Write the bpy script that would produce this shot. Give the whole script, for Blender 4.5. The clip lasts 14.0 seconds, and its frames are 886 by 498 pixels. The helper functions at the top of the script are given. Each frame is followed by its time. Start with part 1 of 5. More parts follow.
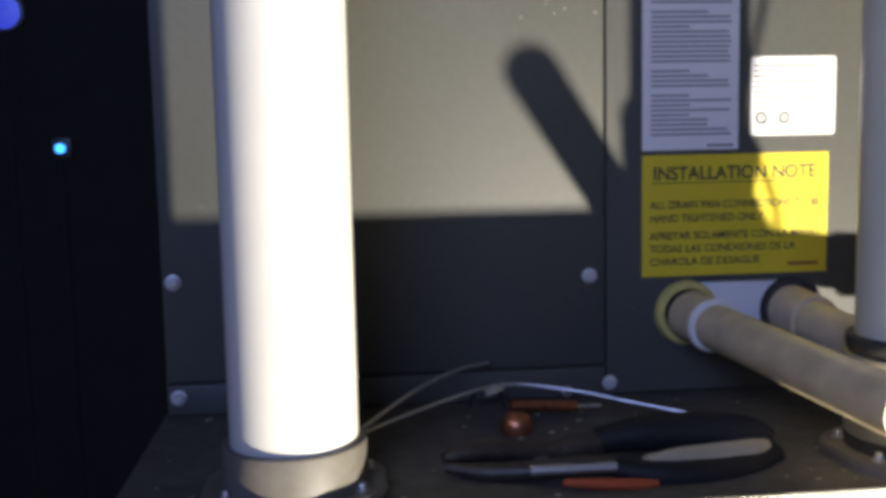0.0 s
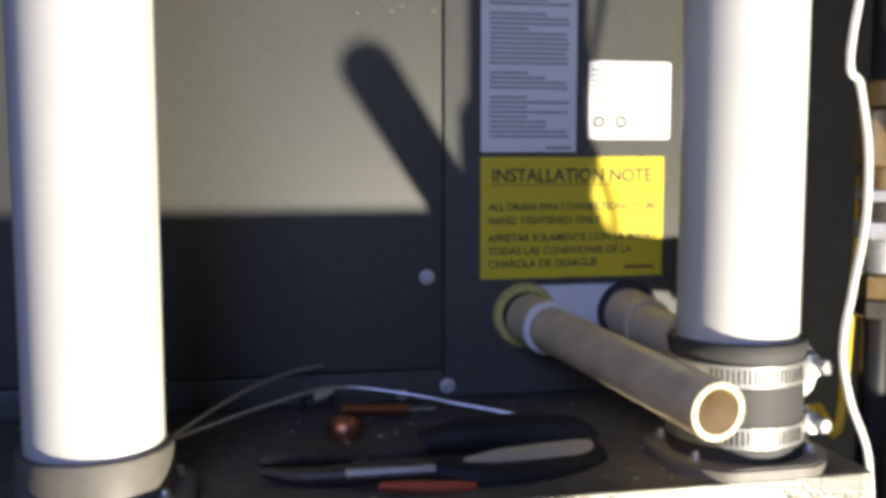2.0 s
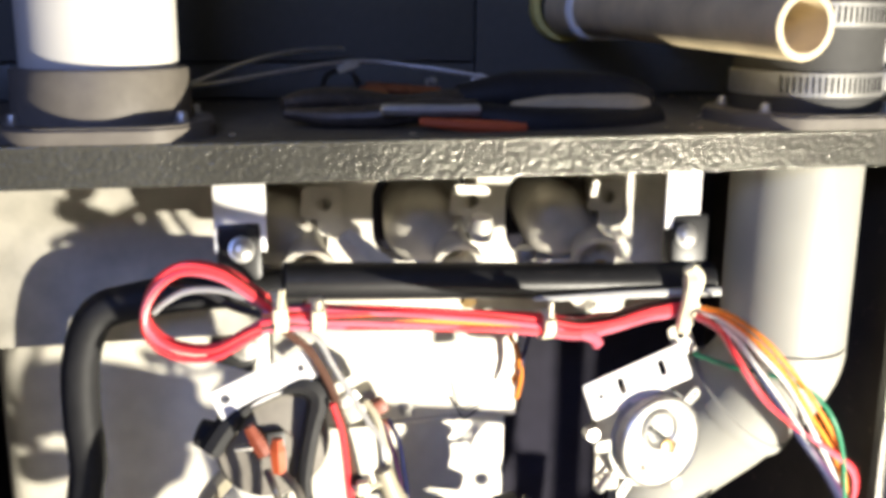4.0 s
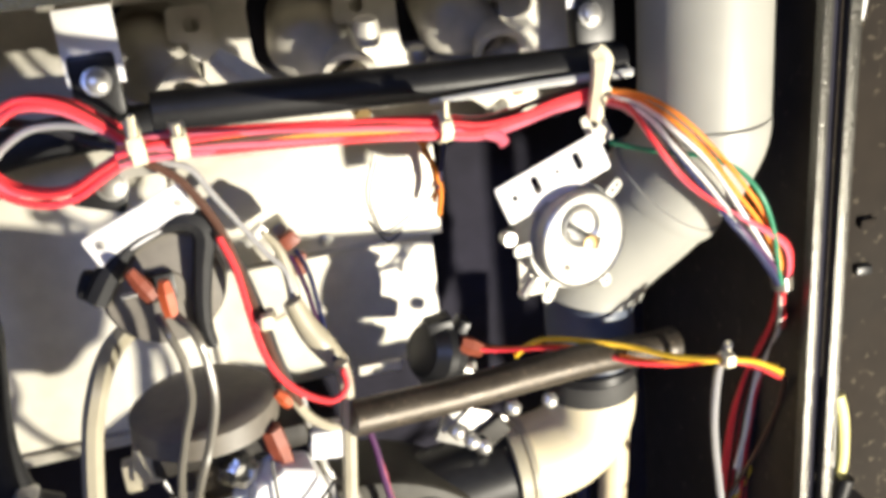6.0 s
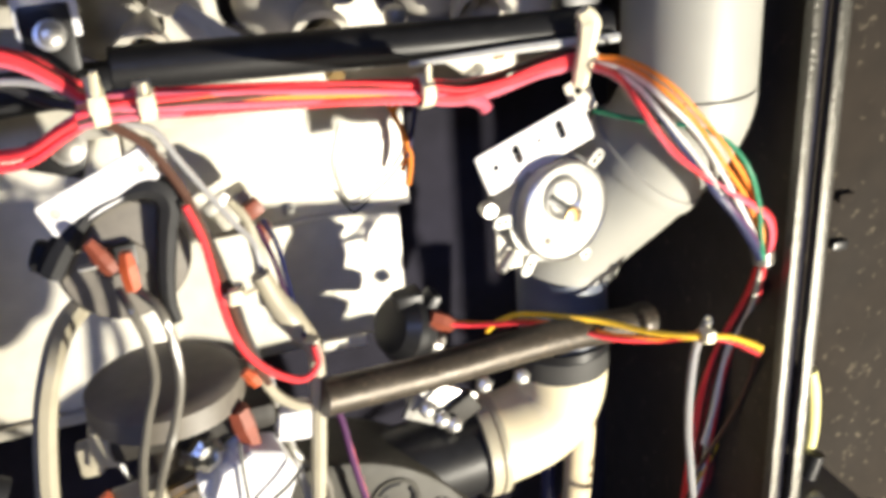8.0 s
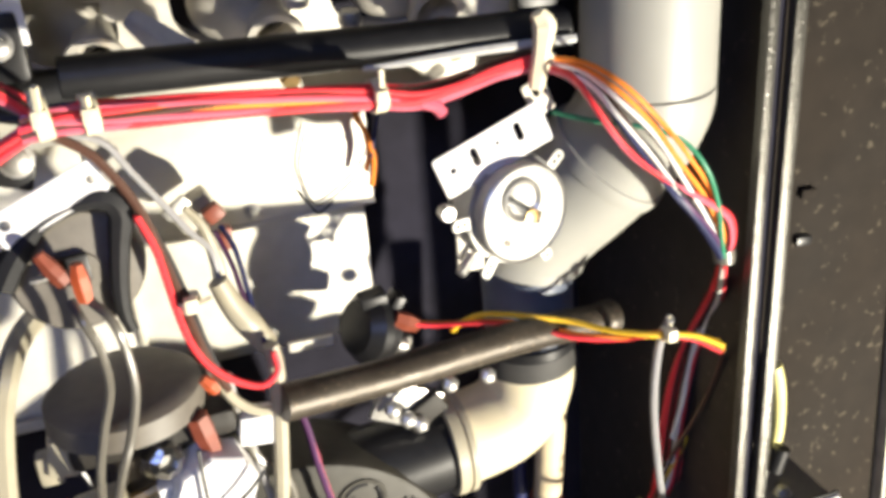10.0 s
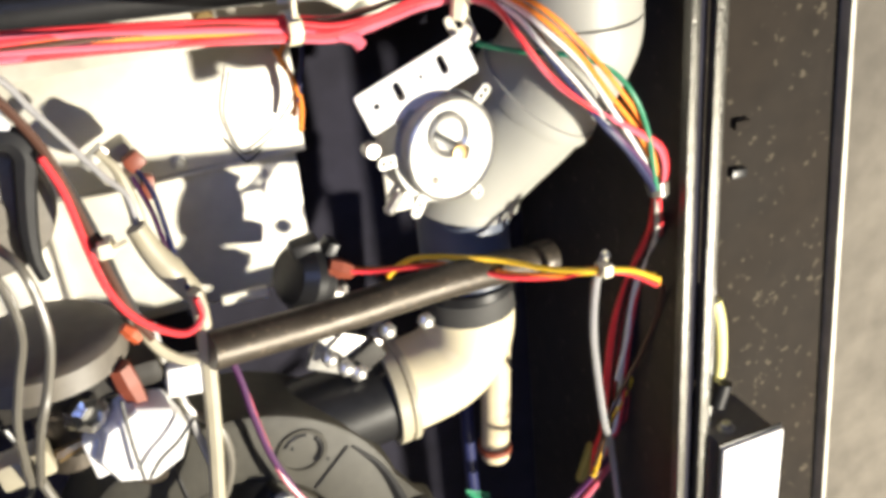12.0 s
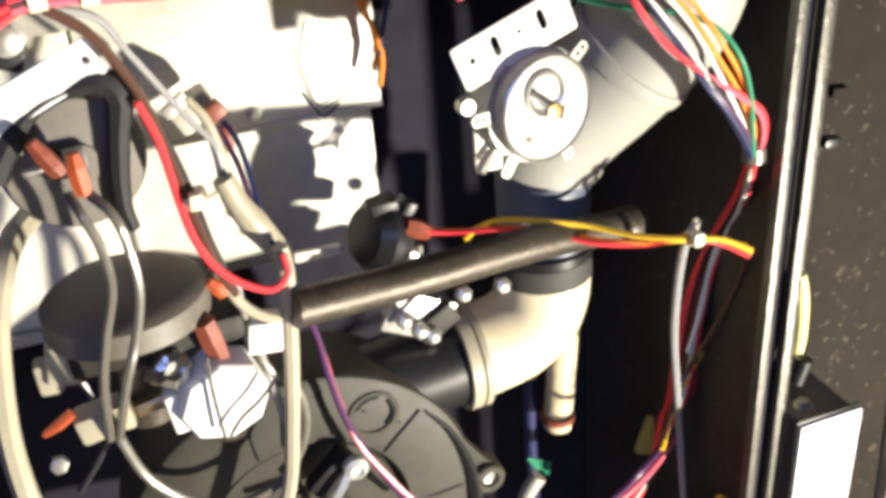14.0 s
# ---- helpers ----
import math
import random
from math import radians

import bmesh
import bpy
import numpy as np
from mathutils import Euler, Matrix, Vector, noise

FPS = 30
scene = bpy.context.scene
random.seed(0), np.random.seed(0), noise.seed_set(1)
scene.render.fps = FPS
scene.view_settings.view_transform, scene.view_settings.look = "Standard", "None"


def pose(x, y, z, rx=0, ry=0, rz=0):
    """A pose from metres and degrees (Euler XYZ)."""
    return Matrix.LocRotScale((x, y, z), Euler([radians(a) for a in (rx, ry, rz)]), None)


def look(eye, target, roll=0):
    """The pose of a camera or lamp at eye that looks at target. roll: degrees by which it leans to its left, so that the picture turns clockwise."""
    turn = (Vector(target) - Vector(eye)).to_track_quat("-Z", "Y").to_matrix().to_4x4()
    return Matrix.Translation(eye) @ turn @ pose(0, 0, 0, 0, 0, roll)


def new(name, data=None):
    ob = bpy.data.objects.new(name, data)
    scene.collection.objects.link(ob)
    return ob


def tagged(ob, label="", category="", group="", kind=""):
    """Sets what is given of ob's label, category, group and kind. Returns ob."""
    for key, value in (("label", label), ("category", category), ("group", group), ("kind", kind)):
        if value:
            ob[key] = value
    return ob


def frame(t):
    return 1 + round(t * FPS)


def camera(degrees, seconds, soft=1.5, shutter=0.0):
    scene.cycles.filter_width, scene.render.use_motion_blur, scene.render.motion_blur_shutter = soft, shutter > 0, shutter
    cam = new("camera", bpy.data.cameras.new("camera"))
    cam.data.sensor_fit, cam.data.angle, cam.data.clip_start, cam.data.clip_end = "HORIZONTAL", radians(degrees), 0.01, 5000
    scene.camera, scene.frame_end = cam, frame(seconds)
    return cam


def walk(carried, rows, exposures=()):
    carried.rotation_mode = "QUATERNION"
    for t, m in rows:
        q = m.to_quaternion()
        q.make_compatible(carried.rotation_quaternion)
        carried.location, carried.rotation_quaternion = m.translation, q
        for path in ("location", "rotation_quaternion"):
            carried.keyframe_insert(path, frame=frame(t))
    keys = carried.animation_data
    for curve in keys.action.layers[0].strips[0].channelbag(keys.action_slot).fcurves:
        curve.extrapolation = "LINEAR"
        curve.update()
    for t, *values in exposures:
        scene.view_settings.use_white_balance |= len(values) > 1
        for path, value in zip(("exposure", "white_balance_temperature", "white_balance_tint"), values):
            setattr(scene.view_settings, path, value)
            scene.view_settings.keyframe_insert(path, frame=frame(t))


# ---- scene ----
cam = camera(48.12, 14.0, soft=4.3, shutter=0.4)
PATH = [
    (0, (-0.1910, -0.6036, 1.1658), (-0.1377, -0.1096, 1.1100), -1.17),
    (0.5, (-0.1881, -0.6026, 1.1649), (-0.1527, -0.1072, 1.1076), -0.57),
    (1, (-0.1790, -0.6019, 1.1664), (-0.1174, -0.1085, 1.1144), -0.02),
    (1.5, (-0.1715, -0.6017, 1.1628), (-0.0882, -0.1107, 1.1176), -0.02),
    (2, (-0.1541, -0.5975, 1.1565), (-0.0481, -0.1114, 1.1067), -0.01),
    (2.5, (-0.1554, -0.5870, 1.1473), (-0.0370, -0.1055, 1.0833), -0.04),
    (3, (-0.1452, -0.5797, 1.1221), (-0.0167, -0.1022, 1.0479), 0.38),
    (3.5, (-0.1645, -0.5672, 1.0735), (-0.0187, -0.0981, 0.9799), 2.38),
    (3.7, (-0.1720, -0.5641, 1.0548), (-0.0449, -0.0916, 0.9519), 2.50),
    (5.8, (-0.1284, -0.5532, 1.0346), (-0.0385, -0.0962, 0.8528), -6.75),
    (6, (-0.1311, -0.5434, 1.0234), (-0.0207, -0.0949, 0.8321), -5.95),
    (6.5, (-0.1420, -0.5428, 1.0179), (-0.0333, -0.0959, 0.8218), -5.14),
    (7, (-0.1406, -0.5188, 0.9999), (-0.0233, -0.0824, 0.7857), -4.49),
    (7.5, (-0.1555, -0.5039, 0.9992), (-0.0206, -0.0755, 0.7794), -4.05),
    (8, (-0.1425, -0.5195, 1.0177), (-0.0043, -0.0864, 0.8097), -3.96),
    (8.2, (-0.1301, -0.5247, 1.0197), (0.0057, -0.0889, 0.8156), -4.29),
    (10.3, (-0.1273, -0.5203, 1.0244), (0.0160, -0.0932, 0.8074), -4.75),
    (10.5, (-0.1247, -0.5233, 1.0217), (0.0166, -0.0950, 0.8059), -5.99),
    (11, (-0.1204, -0.5233, 1.0206), (0.0211, -0.0966, 0.8016), -5.86),
    (11.5, (-0.1114, -0.5198, 1.0081), (0.0416, -0.1005, 0.7826), -5.88),
    (12, (-0.1147, -0.5238, 1.0064), (0.0395, -0.1073, 0.7767), -5.47),
    (12.5, (-0.1243, -0.5246, 1.0057), (0.0219, -0.1053, 0.7759), -5.12),
    (13, (-0.1365, -0.5158, 0.9977), (-0.0024, -0.0990, 0.7563), -4.87),
    (13.3, (-0.1424, -0.5192, 0.9895), (-0.0090, -0.1002, 0.7516), -4.26),
    (13.5, (-0.1350, -0.5167, 0.9969), (-0.0025, -0.1011, 0.7525), -4.28),
    (14, (-0.1373, -0.5032, 1.0005), (0.0033, -0.0899, 0.7568), -4.40),
]
walk(cam, [(t, look(eye, target, roll)) for t, eye, target, roll in PATH], exposures=((0.0, 0.0), (3.5, 0.0), (5.8, -0.42), (14.0, -0.42)))


# ---- light ----
def c(x, y, z):
    """Centimetres from the label's corner, to world metres; the furnace's top plate is at 1.0 m."""
    return Vector((x / 100, y / 100, z / 100 + 1.152))


world = bpy.data.worlds.new("world")
scene.world = world
world.use_nodes = True
world.node_tree.nodes["Background"].inputs[0].default_value = (0.3, 0.38, 0.62, 1)
world.node_tree.nodes["Background"].inputs[1].default_value = 0.05

lamp_data = bpy.data.lights.new("work_lamp", "POINT")
lamp_data.energy, lamp_data.shadow_soft_size, lamp_data.color = 212.0, 0.02, (1.0, 0.93, 0.78)
lamp = new("work_lamp", lamp_data)
lamp.location = (0.5, -1.01, 0.445)
# Added bluish fill that lifts the shadows; no such source is known here.
fill_data = bpy.data.lights.new("fill_light", "AREA")
fill_data.shape, fill_data.size, fill_data.size_y = "RECTANGLE", 0.9, 0.5
fill_data.energy, fill_data.color = 19.0, (0.3, 0.42, 1.0)
fill_lamp = new("fill_light", fill_data)
fill_lamp.matrix_world = look((-0.75, -2.03, 1.85), (-0.1, 0.0, 1.0))


# ---- materials ----
def mat(name, color, rough=0.5, metal=0.0, grain=0.15, scale=120.0, bump=0.1, spots=None, spot_scale=300.0, spot_at=0.62, spec=0.5, glow=0.0, coarse=14.0, trans=0.0):
    m = bpy.data.materials.new(name)
    m.use_nodes = True
    nt = m.node_tree
    b = nt.nodes["Principled BSDF"]
    co = nt.nodes.new("ShaderNodeTexCoord")
    n1 = nt.nodes.new("ShaderNodeTexNoise")
    n1.inputs["Scale"].default_value, n1.inputs["Detail"].default_value = scale, 5
    n2 = nt.nodes.new("ShaderNodeTexNoise")
    n2.inputs["Scale"].default_value, n2.inputs["Detail"].default_value = coarse, 4
    for n in (n1, n2):
        nt.links.new(co.outputs["Object"], n.inputs["Vector"])
    add = nt.nodes.new("ShaderNodeMath")
    add.operation = "ADD"
    nt.links.new(n1.outputs["Fac"], add.inputs[0])
    nt.links.new(n2.outputs["Fac"], add.inputs[1])
    ramp = nt.nodes.new("ShaderNodeMapRange")
    ramp.inputs["From Min"].default_value, ramp.inputs["From Max"].default_value = 0.6, 1.4
    ramp.inputs["To Min"].default_value, ramp.inputs["To Max"].default_value = 1 - grain, 1 + grain
    nt.links.new(add.outputs[0], ramp.inputs["Value"])
    hue = nt.nodes.new("ShaderNodeHueSaturation")
    hue.inputs["Color"].default_value = (*color, 1)
    nt.links.new(ramp.outputs[0], hue.inputs["Value"])
    out = hue.outputs[0]
    if spots:
        v = nt.nodes.new("ShaderNodeTexNoise")
        v.inputs["Scale"].default_value, v.inputs["Detail"].default_value = spot_scale, 2
        nt.links.new(co.outputs["Object"], v.inputs["Vector"])
        st = nt.nodes.new("ShaderNodeMapRange")
        st.inputs["From Min"].default_value, st.inputs["From Max"].default_value = spot_at, spot_at + 0.06
        nt.links.new(v.outputs["Fac"], st.inputs["Value"])
        mix = nt.nodes.new("ShaderNodeMix")
        mix.data_type = "RGBA"
        nt.links.new(st.outputs[0], mix.inputs["Factor"])
        nt.links.new(out, mix.inputs["A"])
        mix.inputs["B"].default_value = (*spots, 1)
        out = mix.outputs["Result"]
    nt.links.new(out, b.inputs["Base Color"])
    rr = nt.nodes.new("ShaderNodeMapRange")
    rr.inputs["To Min"].default_value, rr.inputs["To Max"].default_value = max(0.03, rough - 0.12), min(1, rough + 0.12)
    nt.links.new(n2.outputs["Fac"], rr.inputs["Value"])
    nt.links.new(rr.outputs[0], b.inputs["Roughness"])
    b.inputs["Metallic"].default_value = metal
    b.inputs["Specular IOR Level"].default_value = spec
    b.inputs["Transmission Weight"].default_value = trans
    if bump:
        bp = nt.nodes.new("ShaderNodeBump")
        bp.inputs["Strength"].default_value, bp.inputs["Distance"].default_value = bump, 0.0006
        nt.links.new(n1.outputs["Fac"], bp.inputs["Height"])
        nt.links.new(bp.outputs[0], b.inputs["Normal"])
    if glow:
        b.inputs["Emission Color"].default_value = (*color, 1)
        b.inputs["Emission Strength"].default_value = glow
    return m


M_COIL = mat("grey_cabinet_paint", (0.066, 0.066, 0.057), 0.5, 0, 0.14, 220, 0.12, coarse=5, spots=(0.13, 0.13, 0.125), spot_scale=75, spot_at=0.73)
M_TOP = mat("dusty_dark_steel", (0.085, 0.076, 0.06), 0.75, 0, 0.5, 90, 0.3, spots=(0.2, 0.19, 0.15), spot_scale=400, spot_at=0.66)
M_EDGE = mat("hammered_grey_paint", (0.085, 0.083, 0.071), 0.24, 0.5, 0.25, 420, 1.0)
# Bluish near-black: the unlit depth of the cabinet is put into the colour.
M_INNER = mat("shaded_cabinet_inside", (0.02, 0.019, 0.028), 0.8, 0, 0.3, 60, 0.1, spec=0.1)
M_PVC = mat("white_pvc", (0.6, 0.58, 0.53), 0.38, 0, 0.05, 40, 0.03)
# Same white PVC, greyed: the dimmer light inside the cabinet is in the colour.
M_PVC_SHADED = mat("shaded_pvc", (0.3, 0.295, 0.265), 0.45, 0, 0.08, 40, 0.03)
M_OLDPVC = mat("stained_drain_pipe", (0.6, 0.5, 0.33), 0.42, 0, 0.28, 60, 0.08, coarse=40)
M_RUBBER = mat("grey_rubber", (0.035, 0.034, 0.032), 0.7, 0, 0.2, 200, 0.1)
M_DARKRUBBER = mat("black_rubber", (0.015, 0.015, 0.016), 0.6, 0, 0.3, 200, 0.1, spec=0.25)
M_STEEL = mat("bright_steel", (0.52, 0.51, 0.48), 0.4, 0.8, 0.25, 300, 0.25)
M_DISC = mat("dull_pressed_metal", (0.33, 0.325, 0.3), 0.45, 0.3, 0.2, 160, 0.1, coarse=80)
M_PALE = mat("pale_grey_panel", (0.1, 0.09, 0.076), 0.7, 0.0, 0.3, 60, 0.15, spec=0.1)
M_POST = mat("hammered_edge_paint", (0.078, 0.075, 0.065), 0.32, 0.45, 0.3, 420, 1.0)
M_ZINC = mat("zinc_plating", (0.55, 0.55, 0.53), 0.4, 0.25, 0.15, 300, 0.1)
M_GALV = mat("galvanised_sheet", (0.47, 0.445, 0.385), 0.5, 0.4, 0.2, 60, 0.08, coarse=60)
M_LIGHTPANEL = mat("pale_aluminised_panel", (0.64, 0.61, 0.53), 0.5, 0.2, 0.15, 90, 0.06)
M_SWITCHGREY = mat("grey_plastic", (0.135, 0.12, 0.1), 0.55, 0, 0.2, 200, 0.08, coarse=40)
M_DARKGREY = mat("dark_grey_plastic", (0.023, 0.02, 0.016), 0.62, 0, 0.35, 200, 0.2, coarse=40, spec=0.35)
M_BLACK = mat("black_plastic", (0.012, 0.012, 0.013), 0.38, 0, 0.3, 200, 0.1, spec=0.35)
M_IRON = mat("black_iron_pipe", (0.06, 0.049, 0.037), 0.45, 0.4, 0.4, 220, 0.5, coarse=60, spots=(0.13, 0.1, 0.07), spot_scale=420, spot_at=0.64)
M_CHROME = mat("worn_chrome", (0.62, 0.61, 0.58), 0.2, 1.0, 0.2, 300, 0.2)
M_ELBOW = mat("yellowed_pvc", (0.62, 0.55, 0.38), 0.4, 0, 0.12, 60, 0.05, coarse=25)
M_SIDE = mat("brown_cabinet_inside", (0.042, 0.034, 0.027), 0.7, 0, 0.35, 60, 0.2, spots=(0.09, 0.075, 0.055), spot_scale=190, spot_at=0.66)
M_PALEYELLOW = mat("pale_yellow_coating", (0.72, 0.66, 0.26), 0.5, 0, 0.15, 100, 0.05)
M_FAN = mat("worn_grey_plastic", (0.037, 0.034, 0.026), 0.55, 0, 0.3, 200, 0.2, coarse=40, spec=0.35)
M_YELLOW = mat("yellow_label_paper", (0.72, 0.55, 0.02), 0.55, 0, 0.05, 80, 0.02)
M_WHITE = mat("white_label_paper", (0.78, 0.77, 0.74), 0.5, 0, 0.03, 80, 0.02)
M_INK = mat("black_ink", (0.03, 0.03, 0.03), 0.6, 0, 0.1)
M_GREYINK = mat("grey_ink", (0.3, 0.3, 0.3), 0.6, 0, 0.1)
M_BROWNINK = mat("brown_ink", (0.3, 0.12, 0.03), 0.6, 0, 0.1)
M_COPPER = mat("worn_copper", (0.55, 0.22, 0.11), 0.35, 0.9, 0.35, 250, 0.15)
M_BRASS = mat("tarnished_brass", (0.36, 0.245, 0.11), 0.4, 0.9, 0.3, 200, 0.1)
M_FOAM = mat("yellow_foam_ring", (0.6, 0.52, 0.16), 0.8, 0, 0.2, 300, 0.3)
M_TAN = mat("tan_grip_insert", (0.42, 0.36, 0.24), 0.6, 0, 0.2, 200, 0.1)
M_ORANGE = mat("orange_plastic", (0.43, 0.08, 0.025), 0.45, 0, 0.15, 200, 0.05)
M_TERMINAL = mat("rust_red_terminal", (0.21, 0.05, 0.026), 0.45, 0, 0.2, 200, 0.05)
M_BLUE = mat("blue_handle", (0.02, 0.12, 0.65), 0.4, 0, 0.1)
M_CREAM = mat("cream_tubing", (0.36, 0.325, 0.24), 0.4, 0, 0.12, 100, 0.03)
M_CLEAR = mat("milky_tubing", (0.13, 0.12, 0.1), 0.22, 0, 0.1, 100, 0.02)
M_BROWN = mat("speckled_brown_steel", (0.0145, 0.011, 0.008), 0.8, 0.0, 0.35, 60, 0.35, spots=(0.06, 0.05, 0.035), spot_scale=210, spot_at=0.645, spec=0.15)
M_PLATE = mat("pale_switch_plate", (0.72, 0.71, 0.7), 0.4, 0, 0.05)
M_CONCRETE = mat("basement_concrete", (0.14, 0.132, 0.12), 0.85, 0, 0.3, 20, 0.3, coarse=2)
M_WALL = mat("basement_wall", (0.028, 0.028, 0.028), 0.9, 0, 0.25, 12, 0.3, coarse=1.5)
M_NYLON = mat("nylon_tie", (0.75, 0.68, 0.48), 0.4, 0, 0.1)
# Bluish grey carries the shade that falls on the neck under the bend.
M_NECK_SHADED = mat("shaded_neck_pvc", (0.09, 0.105, 0.14), 0.45, 0, 0.1)
WIRE = {k: mat(k + "_wire", v, 0.38, 0, 0.08, 200, 0.02) for k, v in {
    "red": (0.78, 0.045, 0.055), "pink": (0.62, 0.12, 0.17), "orange": (0.85, 0.25, 0.03), "yellow": (0.8, 0.5, 0.03), "black": (0.02, 0.02, 0.022),
    "blue": (0.018, 0.022, 0.075), "purple": (0.075, 0.022, 0.08), "green": (0.02, 0.2, 0.1), "white": (0.72, 0.7, 0.65), "brown": (0.075, 0.032, 0.02), "grey": (0.26, 0.255, 0.26)}.items()}


# ---- makers ----
def part(name, bm, material, parent=None, label="", smooth=True):
    me = bpy.data.meshes.new(name)
    bmesh.ops.recalc_face_normals(bm, faces=bm.faces[:])
    bm.to_mesh(me)
    bm.free()
    me.materials.append(material)
    if smooth:
        me.polygons.foreach_set("use_smooth", [True] * len(me.polygons))
        me.set_sharp_from_angle(angle=radians(38))
    ob = new(name, me)
    if parent:
        ob.parent = parent
        ob.matrix_parent_inverse = parent.matrix_world.inverted()
    if label:
        tagged(ob, label)
    return ob


def thing(name, at, label, category, group="", kind=""):
    ob = new(name)
    ob.empty_display_size = 0.01
    ob.location = at
    bpy.context.view_layer.update()
    return tagged(ob, label, category, group, kind)


def basis(axis, up=(0, 0, 1)):
    z = Vector(axis).normalized()
    x = Vector(up).cross(z)
    if x.length < 1e-4:
        x = Vector((1, 0, 0)).cross(z)
        if x.length < 1e-4:
            x = Vector((0, 1, 0)).cross(z)
    x.normalize()
    y = z.cross(x)
    return Matrix((x, y, z)).transposed()


def box(size, at=(0, 0, 0), turn=None, bevel=0.0008, bm=None, seg=2):
    own = bmesh.new()
    bmesh.ops.create_cube(own, size=1, matrix=Matrix.Diagonal((*size, 1)))
    if bevel:
        bmesh.ops.bevel(own, geom=own.edges[:], offset=min(bevel, min(size) * 0.4), segments=seg, affect="EDGES", profile=0.6)
    m = Matrix.Translation(at) @ (turn.to_4x4() if turn else Matrix())
    bmesh.ops.transform(own, matrix=m, verts=own.verts[:])
    return merge(bm, own)


def merge(bm, own):
    if bm is None:
        return own
    me = bpy.data.meshes.new("t")
    own.to_mesh(me)
    own.free()
    bm.from_mesh(me)
    bpy.data.meshes.remove(me)
    return bm


def span(a, b, bevel=0.0008, bm=None):
    """A bevelled box between two opposite corners."""
    a, b = Vector(a), Vector(b)
    return box([abs(v) for v in (b - a)], (a + b) / 2, None, bevel, bm)


def lathe(profile, at, axis, seg=32, bm=None, up=(0, 0, 1)):
    """Turns (radius, height) pairs about an axis; closes to it where the radius is 0."""
    own = bmesh.new()
    r3 = basis(axis, up)
    rings = []
    for r, h in profile:
        if r < 1e-6:
            rings.append([own.verts.new(Vector(at) + r3 @ Vector((0, 0, h)))])
        else:
            rings.append([own.verts.new(Vector(at) + r3 @ Vector((r * math.cos(math.tau * k / seg), r * math.sin(math.tau * k / seg), h))) for k in range(seg)])
    for a, b in zip(rings, rings[1:]):
        for k in range(seg):
            q = [a[k % len(a)], a[(k + 1) % len(a)], b[(k + 1) % len(b)], b[k % len(b)]]
            q = list(dict.fromkeys(q))
            if len(q) > 2:
                own.faces.new(q)
    return merge(bm, own)


def rod(a, b, r, seg=24, bm=None, r2=None, bevel=0.0006):
    a, b = Vector(a), Vector(b)
    h = (b - a).length
    r2 = r if r2 is None else r2
    e = min(bevel, r * 0.4, r2 * 0.4)
    return lathe([(0, 0), (r - e, 0), (r, e), (r2, h - e), (r2 - e, h), (0, h)], a, b - a, seg, bm)


def pipe(a, b, r, wall, seg=40, bm=None):
    a, b = Vector(a), Vector(b)
    h = (b - a).length
    i = r - wall
    return lathe([(i, 0), (r - 0.0004, 0), (r, 0.0004), (r, h - 0.0004), (r - 0.0004, h), (i, h), (i, 0)], a, b - a, seg, bm)


def smooth_line(points, steps=8):
    p = [Vector(q) for q in points]
    p = [2 * p[0] - p[1]] + p + [2 * p[-1] - p[-2]]
    out = []
    for k in range(1, len(p) - 2):
        for s in range(steps):
            t = s / steps
            a, b, d, e = p[k - 1], p[k], p[k + 1], p[k + 2]
            out.append(0.5 * (2 * b + (d - a) * t + (2 * a - 5 * b + 4 * d - e) * t * t + (3 * b - a - 3 * d + e) * t ** 3))
    return out + [p[-2]]


def tube(points, r, seg=10, steps=8, bm=None, closed_ends=True, curve=True):
    line = smooth_line(points, steps) if curve else [Vector(p) for p in points]
    own = bmesh.new()
    rings, side = [], None
    for k, p in enumerate(line):
        ahead = (line[min(k + 1, len(line) - 1)] - line[max(k - 1, 0)]).normalized()
        if side is None:
            side = basis(ahead).col[0].copy()
        side = (side - ahead * side.dot(ahead)).normalized()
        other = ahead.cross(side)
        rr = r
        if isinstance(r, (list, tuple)):
            f = k / max(1, len(line) - 1) * (len(r) - 1)
            n = min(int(f), len(r) - 2)
            rr = r[n] + (r[n + 1] - r[n]) * (f - n)
        rings.append([own.verts.new(p + rr * (math.cos(math.tau * j / seg) * side + math.sin(math.tau * j / seg) * other)) for j in range(seg)])
    for a, b in zip(rings, rings[1:]):
        for j in range(seg):
            own.faces.new((a[j], a[(j + 1) % seg], b[(j + 1) % seg], b[j]))
    if closed_ends:
        own.faces.new(rings[0])
        own.faces.new(rings[-1])
    return merge(bm, own)


def round_rect(cx, cy, w, h, r, n=5):
    out = []
    for sx, sy, a0 in ((1, 1, 0), (-1, 1, 90), (-1, -1, 180), (1, -1, 270)):
        for k in range(n + 1):
            a = radians(a0 + 90 * k / n)
            out.append((cx + sx * (w / 2 - r) + r * math.cos(a), cy + sy * (h / 2 - r) + r * math.sin(a)))
    return out


def circle(cx, cy, r, n=24):
    return [(cx + r * math.cos(math.tau * k / n), cy + r * math.sin(math.tau * k / n)) for k in range(n)]


